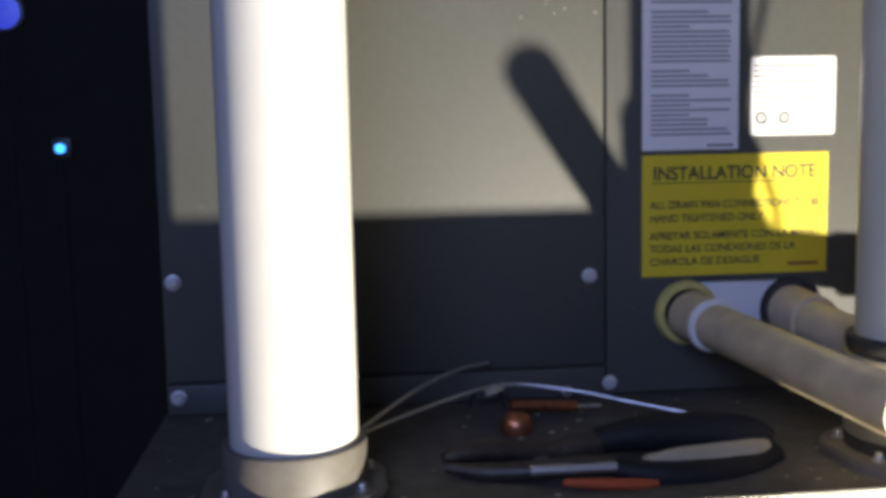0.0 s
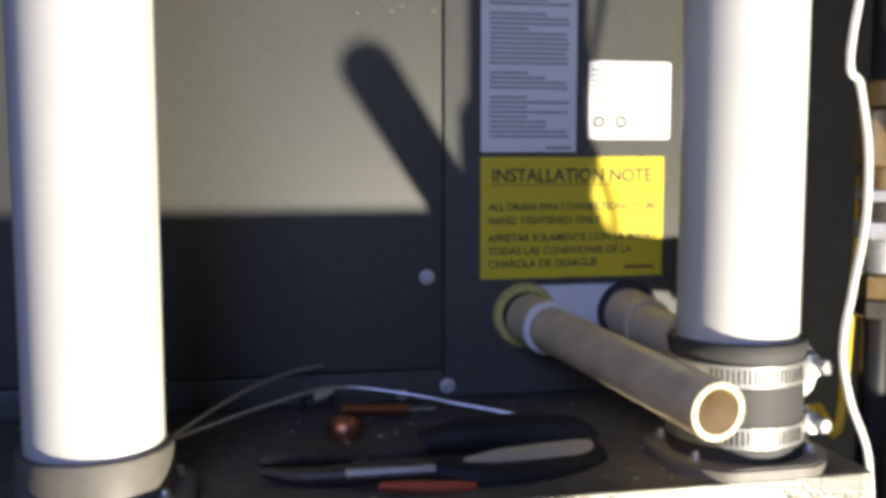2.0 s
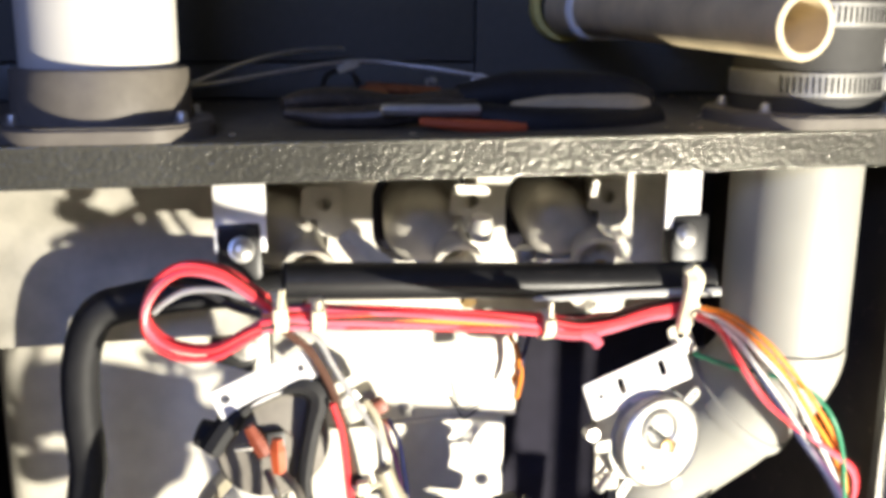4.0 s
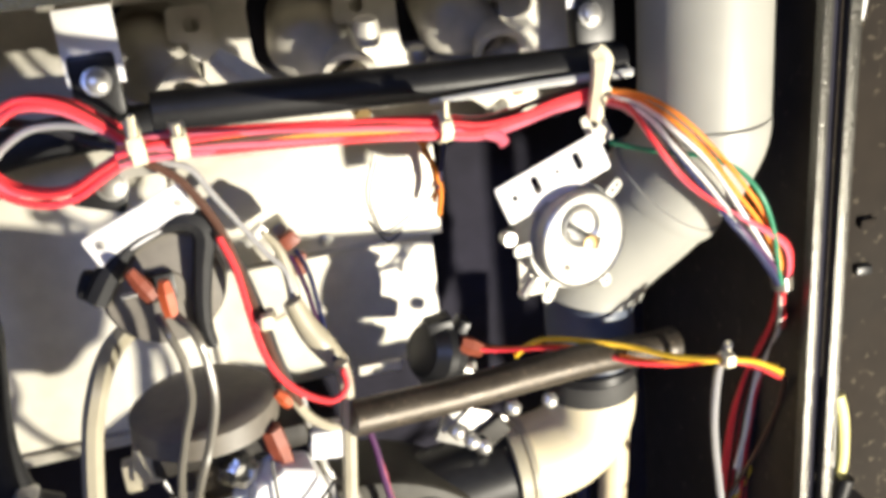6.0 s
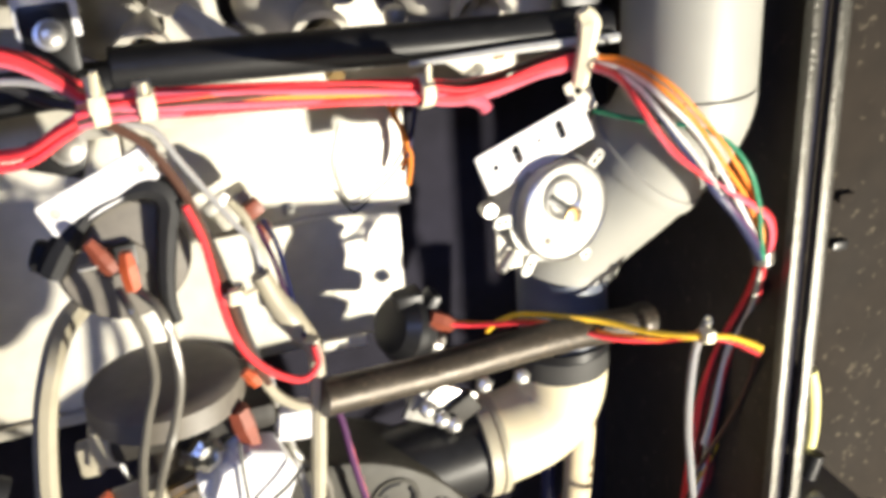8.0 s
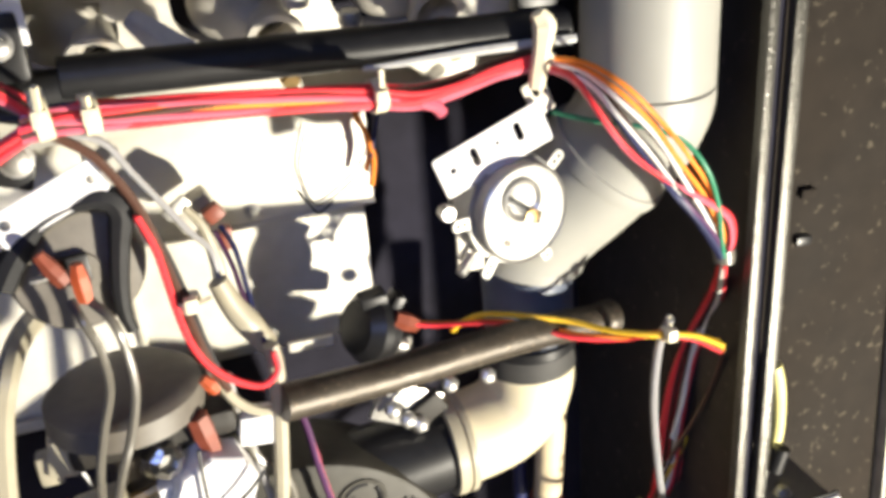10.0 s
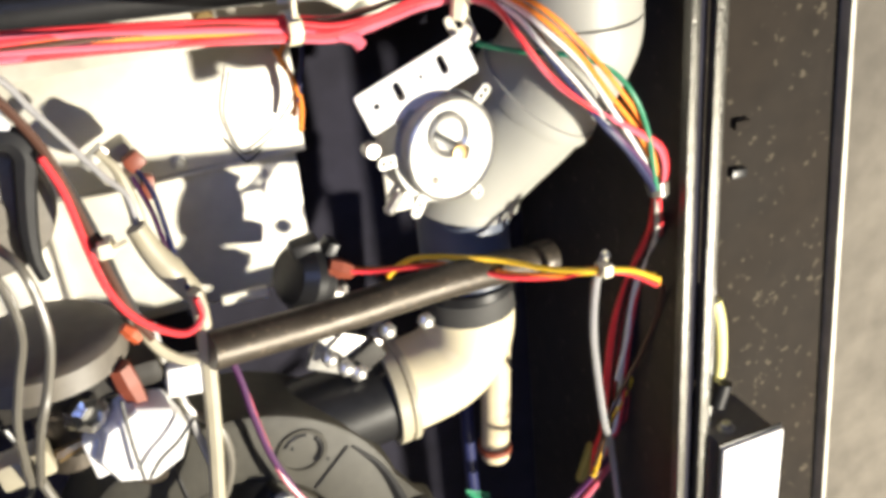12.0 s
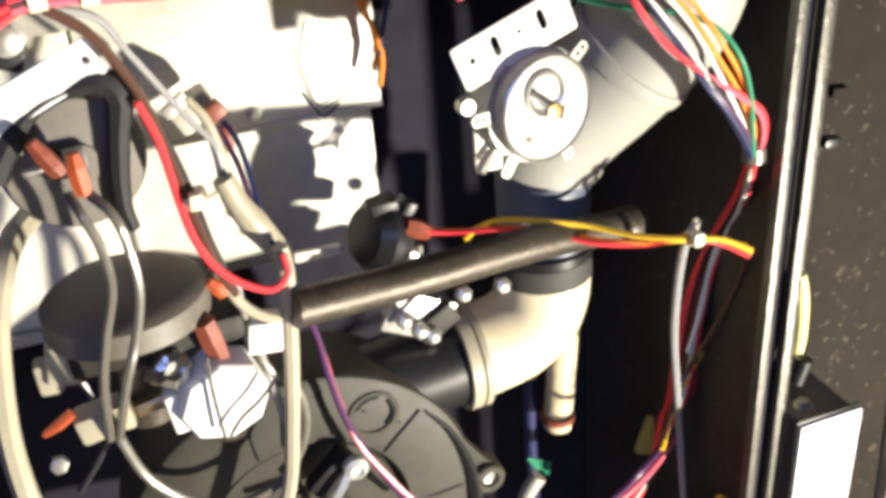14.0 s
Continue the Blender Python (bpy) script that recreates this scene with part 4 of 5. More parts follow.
screw((-0.1622, -0.1780, 0.9183), (0, -1, 0.2), 0.0045, ls, material=M_STEEL)
part("clamp", box((0.02, 0.008, 0.009), (-0.1677, -0.1700, 0.9122), Matrix.Rotation(radians(20), 3, "Y"), 0.002), M_BLACK, ls)

ss = thing("pressure_tap", (-0.0229, -0.0950, 0.7722), "black plastic switch with a red-brown terminal", "switch")
TA = Vector((-0.88, -0.3, 0.36)).normalized()
TC = Vector((-0.0300, -0.0930, 0.7745))
part("body", lathe([(0, -0.013), (0.011, -0.013), (0.0165, -0.009), (0.0172, -0.003), (0.0185, -0.002), (0.0185, 0.003), (0.016, 0.006), (0.0135, 0.009), (0.006, 0.0105), (0, 0.0105)], TC, TA, 32), M_BLACK, ss)
part("cap", box((0.014, 0.011, 0.008), (-0.0275, -0.0950, 0.7915), Matrix.Rotation(radians(-8), 3, "Y"), 0.0018), M_BLACK, ss)
part("clip", box((0.006, 0.012, 0.012), (-0.0168, -0.0960, 0.7870), Matrix.Rotation(radians(35), 3, "Y"), 0.0015), M_BLACK, ss)
part("base", box((0.024, 0.014, 0.012), (-0.0210, -0.0900, 0.7620), Matrix.Rotation(radians(12), 3, "Y"), 0.003), M_SWITCHGREY, ss)
part("mounting_tab", box((0.024, 0.004, 0.006), (-0.0575, -0.0750, 0.7630), Matrix.Rotation(radians(4), 3, "Y"), 0.0019), M_LIGHTPANEL, ss)
part("terminal", tube([(-0.0192, -0.1040, 0.7829), (-0.0141, -0.1040, 0.7797), (-0.0079, -0.1040, 0.7758)], [0.004, 0.005, 0.0038], 6), M_TERMINAL, ss)
part("nozzle", rod((-0.0252, -0.1000, 0.7692), (-0.0138, -0.1000, 0.7634), 0.004, 12), M_STEEL, ss)

# ---- gas pipe, clamp, valve ----
gp = thing("gas_pipe", (-0.0013, -0.1300, 0.7691), "black iron gas pipe running across the cabinet", "gas pipe")
part("pipe", tube([(-0.0879, -0.1700, 0.7938), (-0.0365, -0.1580, 0.7863), (0.0279, -0.1460, 0.7811), (0.0826, -0.1340, 0.7716)], 0.0081, 24, 4), M_IRON, gp)
part("end", lathe([(0, -0.001), (0.0086, -0.001), (0.0092, 0.001), (0.0092, 0.006), (0, 0.006)], (0.0801, -0.1340, 0.7716), (1, 0.25, -0.17), 24), M_IRON, gp)
cl = thing("pipe_clamp", (-0.0168, -0.1150, 0.7397), "shiny clamp with bolts under the gas pipe", "clamp")
part("saddle", box((0.034, 0.004, 0.022), (-0.0206, -0.1150, 0.7385), Matrix.Rotation(radians(28), 3, "Y"), 0.001), M_STEEL, cl)
part("wing", box((0.02, 0.012, 0.004), (-0.0274, -0.1130, 0.7452), Matrix.Rotation(radians(-35), 3, "Y"), 0.001), M_STEEL, cl)
part("cheek", box((0.022, 0.006, 0.012), (-0.0125, -0.1180, 0.7340), Matrix.Rotation(radians(-30), 3, "Y"), 0.0015), M_DARKGREY, cl)
for at in ((0.0006, -0.1200, 0.7478), (0.0210, -0.1200, 0.7470), (-0.0233, -0.1220, 0.7350), (-0.0305, -0.1220, 0.7430), (-0.0172, -0.1220, 0.7304)):
    part("nut", lathe([(0, 0), (0.0042, 0), (0.0046, 0.002), (0.0042, 0.004), (0.0022, 0.0055), (0, 0.0058)], at, (0.2, -1, 0.4), 6), M_STEEL, cl)
gv = thing("gas_valve", (-0.1496, -0.1550, 0.8059), "dark grey gas valve with a round domed cover", "gas valve")
VC = Vector((-0.1483, -0.1550, 0.8129))
part("dome", lathe([(0, 0.002), (0.014, 0.0018), (0.0275, 0.0), (0.0312, -0.003), (0.0318, -0.012), (0, -0.013)], VC, (0, 0, 1), 48), M_SWITCHGREY, gv)
part("body", box((0.066, 0.044, 0.012), VC + Vector((0.008, 0.004, -0.02)), None, 0.004), M_DARKGREY, gv)
part("stem", rod(VC + Vector((0, 0, -0.026)), VC + Vector((-0.002, 0.002, -0.06)), 0.012, 24), M_IRON, gv)
part("outlet", rod((-0.1387, -0.1600, 0.7816), (-0.1414, -0.1650, 0.7731), 0.0085, 20), M_STEEL, gv)
part("regulator", lathe([(0, 0), (0.0085, 0), (0.009, 0.004), (0.0072, 0.011), (0.004, 0.0125), (0.0035, 0.009), (0, 0.009)], (-0.1398, -0.1700, 0.7835), (0.25, -1, 0.3), 7), M_CHROME, gv, smooth=False)
part("regulator_cap", box((0.016, 0.012, 0.012), (-0.1330, -0.1640, 0.7770), Matrix.Rotation(radians(30), 3, "Y"), 0.003), M_BLACK, gv)
part("connector", box((0.012, 0.01, 0.017), (-0.1749, -0.1650, 0.7932), Matrix.Rotation(radians(10), 3, "Y"), 0.002), M_CREAM, gv, "cream plastic connector")
part("connector", box((0.009, 0.008, 0.014), (-0.1814, -0.1630, 0.7874), None, 0.002), M_CREAM, gv, "cream plastic connector")
part("connector", box((0.021, 0.012, 0.012), (-0.1659, -0.1700, 0.7671), Matrix.Rotation(radians(-8), 3, "Y"), 0.002), M_CREAM, gv, "cream plastic connector")
part("terminal", tube([(-0.1540, -0.1700, 0.7662), (-0.1469, -0.1700, 0.7682), (-0.1398, -0.1700, 0.7703)], [0.003, 0.002, 0.0025], 6), M_BRASS, gv)
part("terminal", tube([(-0.1227, -0.1750, 0.8014), (-0.1212, -0.1750, 0.7933), (-0.1191, -0.1750, 0.7835)], [0.0045, 0.005, 0.004], 6), M_TERMINAL, gv)
part("terminal", tube([(-0.1878, -0.1750, 0.7699), (-0.1820, -0.1750, 0.7727), (-0.1763, -0.1750, 0.7763)], [0.0012, 0.0022, 0.0022], 6), M_ORANGE, gv)
part("terminal", tube([(-0.1178, -0.1750, 0.8175), (-0.1152, -0.1750, 0.8140), (-0.1132, -0.1750, 0.8102)], [0.002, 0.003, 0.002], 6), M_ORANGE, gv)
part("block", box((0.015, 0.012, 0.014), (-0.0994, -0.1600, 0.7805), Matrix.Rotation(radians(8), 3, "Y"), 0.0015), M_PLATE, gv)
part("small_nut", lathe([(0, 0), (0.004, 0), (0.004, 0.004), (0, 0.005)], (-0.1937, -0.1200, 0.7144), (0, -1, 0.3), 6), M_STEEL, gv)
plug = thing("white_plug", (-0.1210, -0.1800, 0.7669), "white six-sided plastic plug on the inducer", "plug")
part("cap", lathe([(0, 0.0035), (0.0172, 0.003), (0.0182, 0.0015), (0.0184, -0.001), (0.0184, -0.012), (0, -0.012)], (-0.1212, -0.1800, 0.7676), (0.12, -1, -0.08), 8), M_PLATE, plug, smooth=False)
part("side_tab", box((0.006, 0.008, 0.018), (-0.1395, -0.1760, 0.7660), Matrix.Rotation(radians(-6), 3, "Y"), 0.0012), M_PLATE, plug)
part("socket", rod((-0.1211, -0.1750, 0.7496), (-0.1215, -0.1780, 0.7478), 0.0062, 12), M_IRON, plug)


# ---- wiring ----
def wires(name, label, runs, parent=None, category="wire harness"):
    w = thing(name, runs[0][0][0], label, category)
    for pts, colour, r in runs:
        part("wire", tube(pts, r, 8, 6), WIRE[colour] if colour in WIRE else {"cream": M_CREAM, "clear": M_CLEAR}[colour], w)
    return w


def jitter(pts, k, s=0.0022, spread=0.0):
    rnd = random.Random(k)
    a, b = rnd.uniform(0, 6.28), rnd.uniform(0.6, 1.0)
    out = []
    for j, p in enumerate(pts):
        aa = a + j * 0.25 * (1 if k % 2 else -1)
        wide = spread * math.sin(math.pi * j / max(1, len(pts) - 1))
        out.append(Vector(p) + Vector((s * b * math.cos(aa) * 0.4 + wide, s * b * math.cos(aa), s * b * math.sin(aa))))
    return out


MAIN = [(-0.1557, -0.1960, 0.9333), (-0.1440, -0.1960, 0.9343), (-0.1266, -0.1920, 0.9319), (-0.1061, -0.1860, 0.9287), (-0.0798, -0.1780, 0.9241), (-0.0564, -0.1720, 0.9201), (-0.0329, -0.1660, 0.9152), (-0.0162, -0.1625, 0.9114), (0.0001, -0.1590, 0.9118), (0.0201, -0.1540, 0.9139), (0.0407, -0.1520, 0.9150)]
ARC = [(0.0407, -0.1520, 0.9150), (0.0548, -0.1560, 0.9108), (0.0680, -0.1620, 0.8994), (0.0841, -0.1660, 0.8799), (0.0979, -0.1700, 0.8628), (0.1108, -0.1740, 0.8441), (0.1195, -0.1760, 0.8264), (0.1212, -0.1760, 0.8145)]
random.seed(8)
harness = wires("wire_harness", "bundle of red and pink wires tied along the manifold",
    [(jitter(MAIN, k, 0.0042), col, 0.0013) for k, col in enumerate(("red", "red", "pink", "red", "red", "pink", "red", "orange", "blue", "red", "brown", "pink", "red", "pink"))])
fan = thing("wire_fan", ARC[0], "coloured wires arching over to the cabinet side", "wire harness")
for k, (col, pts) in enumerate((
    ("orange", [(0.0407, -0.1520, 0.9155), (0.0526, -0.1680, 0.9155), (0.0622, -0.1840, 0.9088), (0.0780, -0.1870, 0.8915), (0.0895, -0.1900, 0.8755), (0.1052, -0.1847, 0.8542), (0.1167, -0.1793, 0.8296), (0.1220, -0.1740, 0.8141)]),
    ("orange", [(0.0416, -0.1500, 0.9139), (0.0518, -0.1670, 0.9135), (0.0597, -0.1840, 0.9068), (0.0741, -0.1870, 0.8909), (0.0864, -0.1900, 0.8722), (0.1034, -0.1847, 0.8505), (0.1156, -0.1793, 0.8284), (0.1214, -0.1740, 0.8143)]),
    ("white", [(0.0407, -0.1520, 0.9140), (0.0526, -0.1680, 0.9116), (0.0611, -0.1840, 0.9018), (0.0756, -0.1870, 0.8857), (0.0866, -0.1900, 0.8671), (0.1004, -0.1853, 0.8473), (0.1117, -0.1807, 0.8297), (0.1187, -0.1760, 0.8162)]),
    ("white", [(0.0411, -0.1540, 0.9138), (0.0548, -0.1690, 0.9066), (0.0599, -0.1840, 0.8960), (0.0732, -0.1870, 0.8786), (0.0841, -0.1900, 0.8624), (0.0992, -0.1853, 0.8435), (0.1113, -0.1807, 0.8270), (0.1181, -0.1760, 0.8163)]),
    ("brown", [(0.0411, -0.1540, 0.9133), (0.0574, -0.1690, 0.9050), (0.0639, -0.1840, 0.8929), (0.0746, -0.1870, 0.8758), (0.0856, -0.1900, 0.8608), (0.1014, -0.1840, 0.8439), (0.1143, -0.1780, 0.8268), (0.1216, -0.1720, 0.8134)]),
    ("blue", [(0.0402, -0.1560, 0.9153), (0.0556, -0.1700, 0.9043), (0.0599, -0.1840, 0.8948), (0.0719, -0.1870, 0.8763), (0.0829, -0.1900, 0.8600), (0.0974, -0.1860, 0.8427), (0.1096, -0.1820, 0.8264), (0.1161, -0.1780, 0.8170)]),
    ("blue", [(0.0402, -0.1560, 0.9153), (0.0582, -0.1700, 0.9014), (0.0654, -0.1840, 0.8865), (0.0775, -0.1870, 0.8703), (0.0887, -0.1900, 0.8537), (0.1015, -0.1867, 0.8381), (0.1101, -0.1833, 0.8268), (0.1159, -0.1800, 0.8178)]),
    ("purple", [(0.0420, -0.1520, 0.9138), (0.0621, -0.1680, 0.8966), (0.0695, -0.1840, 0.8821), (0.0803, -0.1870, 0.8672), (0.0915, -0.1900, 0.8519), (0.1033, -0.1860, 0.8389), (0.1122, -0.1820, 0.8273), (0.1167, -0.1780, 0.8168)]),
    ("red", [(0.0384, -0.1540, 0.9137), (0.0469, -0.1690, 0.9114), (0.0495, -0.1840, 0.9024), (0.0625, -0.1870, 0.8829), (0.0785, -0.1900, 0.8672), (0.1007, -0.1865, 0.8525), (0.1171, -0.1830, 0.8393), (0.1222, -0.1795, 0.8258), (0.1218, -0.1760, 0.8150)]),
    ("pink", [(0.0384, -0.1540, 0.9127), (0.0482, -0.1690, 0.9088), (0.0521, -0.1840, 0.8972), (0.0652, -0.1870, 0.8787), (0.0813, -0.1900, 0.8654), (0.1019, -0.1870, 0.8503), (0.1153, -0.1840, 0.8386), (0.1200, -0.1810, 0.8254), (0.1197, -0.1780, 0.8162)]),
    ("green", [(0.0457, -0.1540, 0.8919), (0.0576, -0.1690, 0.8898), (0.0733, -0.1840, 0.8887), (0.0892, -0.1870, 0.8805), (0.0989, -0.1900, 0.8675), (0.1076, -0.1867, 0.8491), (0.1128, -0.1833, 0.8305), (0.1171, -0.1800, 0.8176)]),
    ("black", [(0.0420, -0.1520, 0.9123), (0.0566, -0.1680, 0.9024), (0.0626, -0.1840, 0.8907), (0.0747, -0.1870, 0.8733), (0.0870, -0.1900, 0.8593), (0.1035, -0.1833, 0.8406), (0.1153, -0.1767, 0.8246), (0.1237, -0.1700, 0.8116)]))):
    part("wire", tube(pts, 0.0011, 8, 6), WIRE[col], fan)
part("sleeve", tube([(0.1196, -0.1760, 0.8201), (0.1201, -0.1760, 0.8136)], 0.0052, 14), M_CLEAR, fan)
wires("wire_drop", "loose coloured wires hanging down the cabinet side",
    [(jitter([(0.1200, -0.1760, 0.8148), (0.1491, -0.1310, 0.7663), (0.1490, -0.1150, 0.7321), (0.1445, -0.1117, 0.7054), (0.1426, -0.1083, 0.6729), (0.1400, -0.1050, 0.6304)] + [(0.1328, -0.1050, 0.6179), (0.1236, -0.1050, 0.5819), (0.0812, -0.1400, 0.5867)], 20 + k, 0.0035, (k - 4) * 0.0026), col, 0.0014) for k, col in enumerate(("red", "red", "brown", "red", "white", "red", "black", "red", "brown"))]
    + [([(0.0901, -0.1800, 0.7929), (0.0909, -0.1700, 0.7731), (0.0908, -0.1667, 0.7457), (0.1006, -0.1528, 0.7078), (0.1066, -0.1495, 0.6710)] + [(0.1247, -0.1250, 0.6341), (0.1296, -0.1250, 0.5907), (0.1336, -0.1250, 0.5537)], "grey", 0.0021),
       ([(0.1539, -0.1350, 0.7384), (0.1638, -0.1200, 0.7091), (0.1582, -0.1100, 0.6778), (0.1391, -0.1100, 0.6425)] + [(0.1249, -0.1200, 0.6387), (0.1024, -0.1445, 0.6319)], "yellow", 0.0014),
       ([(0.1441, -0.1470, 0.7428), (0.1486, -0.1350, 0.7176), (0.1443, -0.1250, 0.6866)] + [(0.1296, -0.1200, 0.6532), (0.1032, -0.1445, 0.6395)], "brown", 0.0014),
       ([(0.1295, -0.1150, 0.6132), (0.0883, -0.1500, 0.6292), (0.0713, -0.1500, 0.6152), (0.0541, -0.1500, 0.6052)], "purple", 0.0018),
       ([(0.1325, -0.1150, 0.6081), (0.0984, -0.1395, 0.6133), (0.0731, -0.1500, 0.6105), (0.0576, -0.1500, 0.6018)], "pink", 0.0018),
       ([(0.1564, -0.1150, 0.7653), (0.1463, -0.1150, 0.7201), (0.1419, -0.1150, 0.6924), (0.1356, -0.1150, 0.6678)], "white", 0.0015)])
wires("sensor_leads", "yellow and orange leads running from the switch along the gas pipe",
    [([(-0.0113, -0.1040, 0.7781), (0.0071, -0.1100, 0.7757), (0.0247, -0.1250, 0.7801), (0.0412, -0.1400, 0.7812), (0.0569, -0.1550, 0.7796), (0.0745, -0.1650, 0.7787), (0.0849, -0.1760, 0.7841), (0.1014, -0.1820, 0.7810), (0.1139, -0.1880, 0.7740)], "orange", 0.0014),
     ([(-0.0120, -0.1060, 0.7780), (0.0012, -0.1100, 0.7764), (0.0213, -0.1260, 0.7807), (0.0374, -0.1420, 0.7824), (0.0535, -0.1560, 0.7796), (0.0745, -0.1650, 0.7781), (0.0836, -0.1780, 0.7848), (0.1000, -0.1840, 0.7812), (0.1115, -0.1900, 0.7747)], "red", 0.0012),
     ([(0.0084, -0.1100, 0.7713), (0.0126, -0.1150, 0.7781), (0.0204, -0.1250, 0.7853), (0.0355, -0.1400, 0.7878), (0.0536, -0.1500, 0.7856), (0.0685, -0.1650, 0.7841), (0.0836, -0.1780, 0.7848), (0.0998, -0.1840, 0.7835), (0.1130, -0.1900, 0.7772)], "yellow", 0.0014),
     ([(0.0745, -0.1650, 0.7787), (0.0871, -0.1727, 0.7808), (0.1026, -0.1803, 0.7800), (0.1119, -0.1880, 0.7788)], "yellow", 0.0014)])
loop = wires("wire_loop", "loop of red wires tied back beside the manifold",
    [(jitter([(-0.1495, -0.1940, 0.9353), (-0.1592, -0.1942, 0.9441), (-0.1705, -0.1944, 0.9520), (-0.1825, -0.1945, 0.9545), (-0.1914, -0.1947, 0.9505), (-0.1970, -0.1949, 0.9428), (-0.1983, -0.1951, 0.9343), (-0.1933, -0.1953, 0.9266), (-0.1832, -0.1955, 0.9223), (-0.1729, -0.1956, 0.9227), (-0.1623, -0.1958, 0.9283), (-0.1508, -0.1960, 0.9340)], 40 + k, 0.003), col, 0.0014) for k, col in enumerate(("red", "red", "pink", "red", "brown"))]
    + [([(-0.1517, -0.1900, 0.9337), (-0.1617, -0.1900, 0.9412), (-0.1721, -0.1900, 0.9451), (-0.1831, -0.1900, 0.9454), (-0.1912, -0.1900, 0.9417), (-0.1962, -0.1900, 0.9376)], "grey", 0.0014), ([(-0.1520, -0.1850, 0.9315), (-0.1665, -0.1850, 0.9368), (-0.1765, -0.1850, 0.9433), (-0.1919, -0.1850, 0.9485)], "black", 0.0018)])
mid = wires("centre_leads", "brown, red and white leads hanging in front of the burner cover",
    [([(-0.1484, -0.1850, 0.9264), (-0.1391, -0.1831, 0.9180), (-0.1326, -0.1812, 0.9068), (-0.1271, -0.1794, 0.8932), (-0.1230, -0.1775, 0.8749), (-0.1196, -0.1756, 0.8557), (-0.1167, -0.1737, 0.8379), (-0.1126, -0.1719, 0.8189), (-0.1083, -0.1700, 0.8067)], "brown", 0.0018),
     ([(-0.1469, -0.1820, 0.9246), (-0.1376, -0.1803, 0.9152), (-0.1312, -0.1786, 0.9029), (-0.1258, -0.1769, 0.8880), (-0.1212, -0.1751, 0.8715), (-0.1173, -0.1734, 0.8520), (-0.1141, -0.1717, 0.8315), (-0.1099, -0.1700, 0.8122)], "black", 0.0017),
     ([(-0.1284, -0.1800, 0.8916), (-0.1247, -0.1789, 0.8779), (-0.1231, -0.1778, 0.8640), (-0.1217, -0.1767, 0.8496), (-0.1194, -0.1756, 0.8357), (-0.1146, -0.1744, 0.8231), (-0.1059, -0.1733, 0.8125), (-0.0951, -0.1722, 0.8061), (-0.0879, -0.1711, 0.8103), (-0.0881, -0.1700, 0.8188)], "red", 0.0015),
     ([(-0.1492, -0.1850, 0.9271), (-0.1348, -0.1788, 0.9202), (-0.1273, -0.1725, 0.9057), (-0.1193, -0.1662, 0.8900), (-0.1107, -0.1600, 0.8733), (-0.1036, -0.1500, 0.8592), (-0.1023, -0.1500, 0.8443)], "grey", 0.0013),
     ([(-0.1135, -0.1700, 0.8182), (-0.1066, -0.1680, 0.8000), (-0.0959, -0.1660, 0.7896), (-0.0886, -0.1640, 0.7908), (-0.0859, -0.1620, 0.8025), (-0.0863, -0.1600, 0.8161)], "cream", 0.0022),
     ([(-0.0968, -0.1300, 0.8607), (-0.0932, -0.1375, 0.8527), (-0.0918, -0.1450, 0.8377), (-0.0912, -0.1525, 0.8254), (-0.0892, -0.1600, 0.8155)], "blue", 0.0012),
     ([(-0.0994, -0.1300, 0.8587), (-0.0954, -0.1383, 0.8459), (-0.0938, -0.1467, 0.8337), (-0.0902, -0.1550, 0.8185)], "purple", 0.0012),
     ([(-0.0802, -0.1400, 0.7803), (-0.0758, -0.1433, 0.7606), (-0.0738, -0.1467, 0.7409), (-0.0694, -0.1500, 0.7165), (-0.0593, -0.1533, 0.6891), (-0.0480, -0.1567, 0.6669), (-0.0330, -0.1600, 0.6460)], "purple", 0.0016),
     ([(-0.0776, -0.1400, 0.7710), (-0.0744, -0.1440, 0.7517), (-0.0715, -0.1480, 0.7286), (-0.0658, -0.1520, 0.7037), (-0.0526, -0.1560, 0.6785), (-0.0357, -0.1600, 0.6507)], "pink", 0.0013),
     ([(-0.1069, -0.1600, 0.8077), (-0.1056, -0.1600, 0.7863), (-0.1023, -0.1600, 0.7688), (-0.0992, -0.1600, 0.7477), (-0.0967, -0.1600, 0.7288)], "grey", 0.0018)])
part("splice", tube([(-0.1035, -0.1530, 0.8469), (-0.0994, -0.1530, 0.8349), (-0.0948, -0.1530, 0.8258), (-0.0880, -0.1530, 0.8132)], [0.0042, 0.005, 0.0058, 0.0048], 12, 4), M_CREAM, mid, "cream in-line splice connectors")
part("splice", tube([(-0.1102, -0.1450, 0.8775), (-0.1049, -0.1450, 0.8684), (-0.1020, -0.1450, 0.8534), (-0.1016, -0.1450, 0.8434)], [0.0016, 0.002, 0.0028, 0.003], 8), M_CREAM, mid)
igt = thing("limit_switch", (-0.0948, -0.0900, 0.8468), "small limit switch with rust-red terminals on the burner cover", "switch")
part("body", box((0.02, 0.016, 0.014), (-0.1029, -0.0750, 0.8482), Matrix.Rotation(radians(-25), 3, "Y"), 0.003), M_GALV, igt)
part("terminal", box((0.009, 0.007, 0.008), (-0.0955, -0.0900, 0.8510), Matrix.Rotation(radians(-30), 3, "Y"), 0.002), M_TERMINAL, igt)
part("terminal", box((0.006, 0.007, 0.012), (-0.0921, -0.0900, 0.8380), Matrix.Rotation(radians(10), 3, "Y"), 0.002), M_TERMINAL, igt)
part("blade", box((0.013, 0.003, 0.006), (-0.1113, -0.0900, 0.8564), Matrix.Rotation(radians(-35), 3, "Y"), 0.001), M_STEEL, igt)
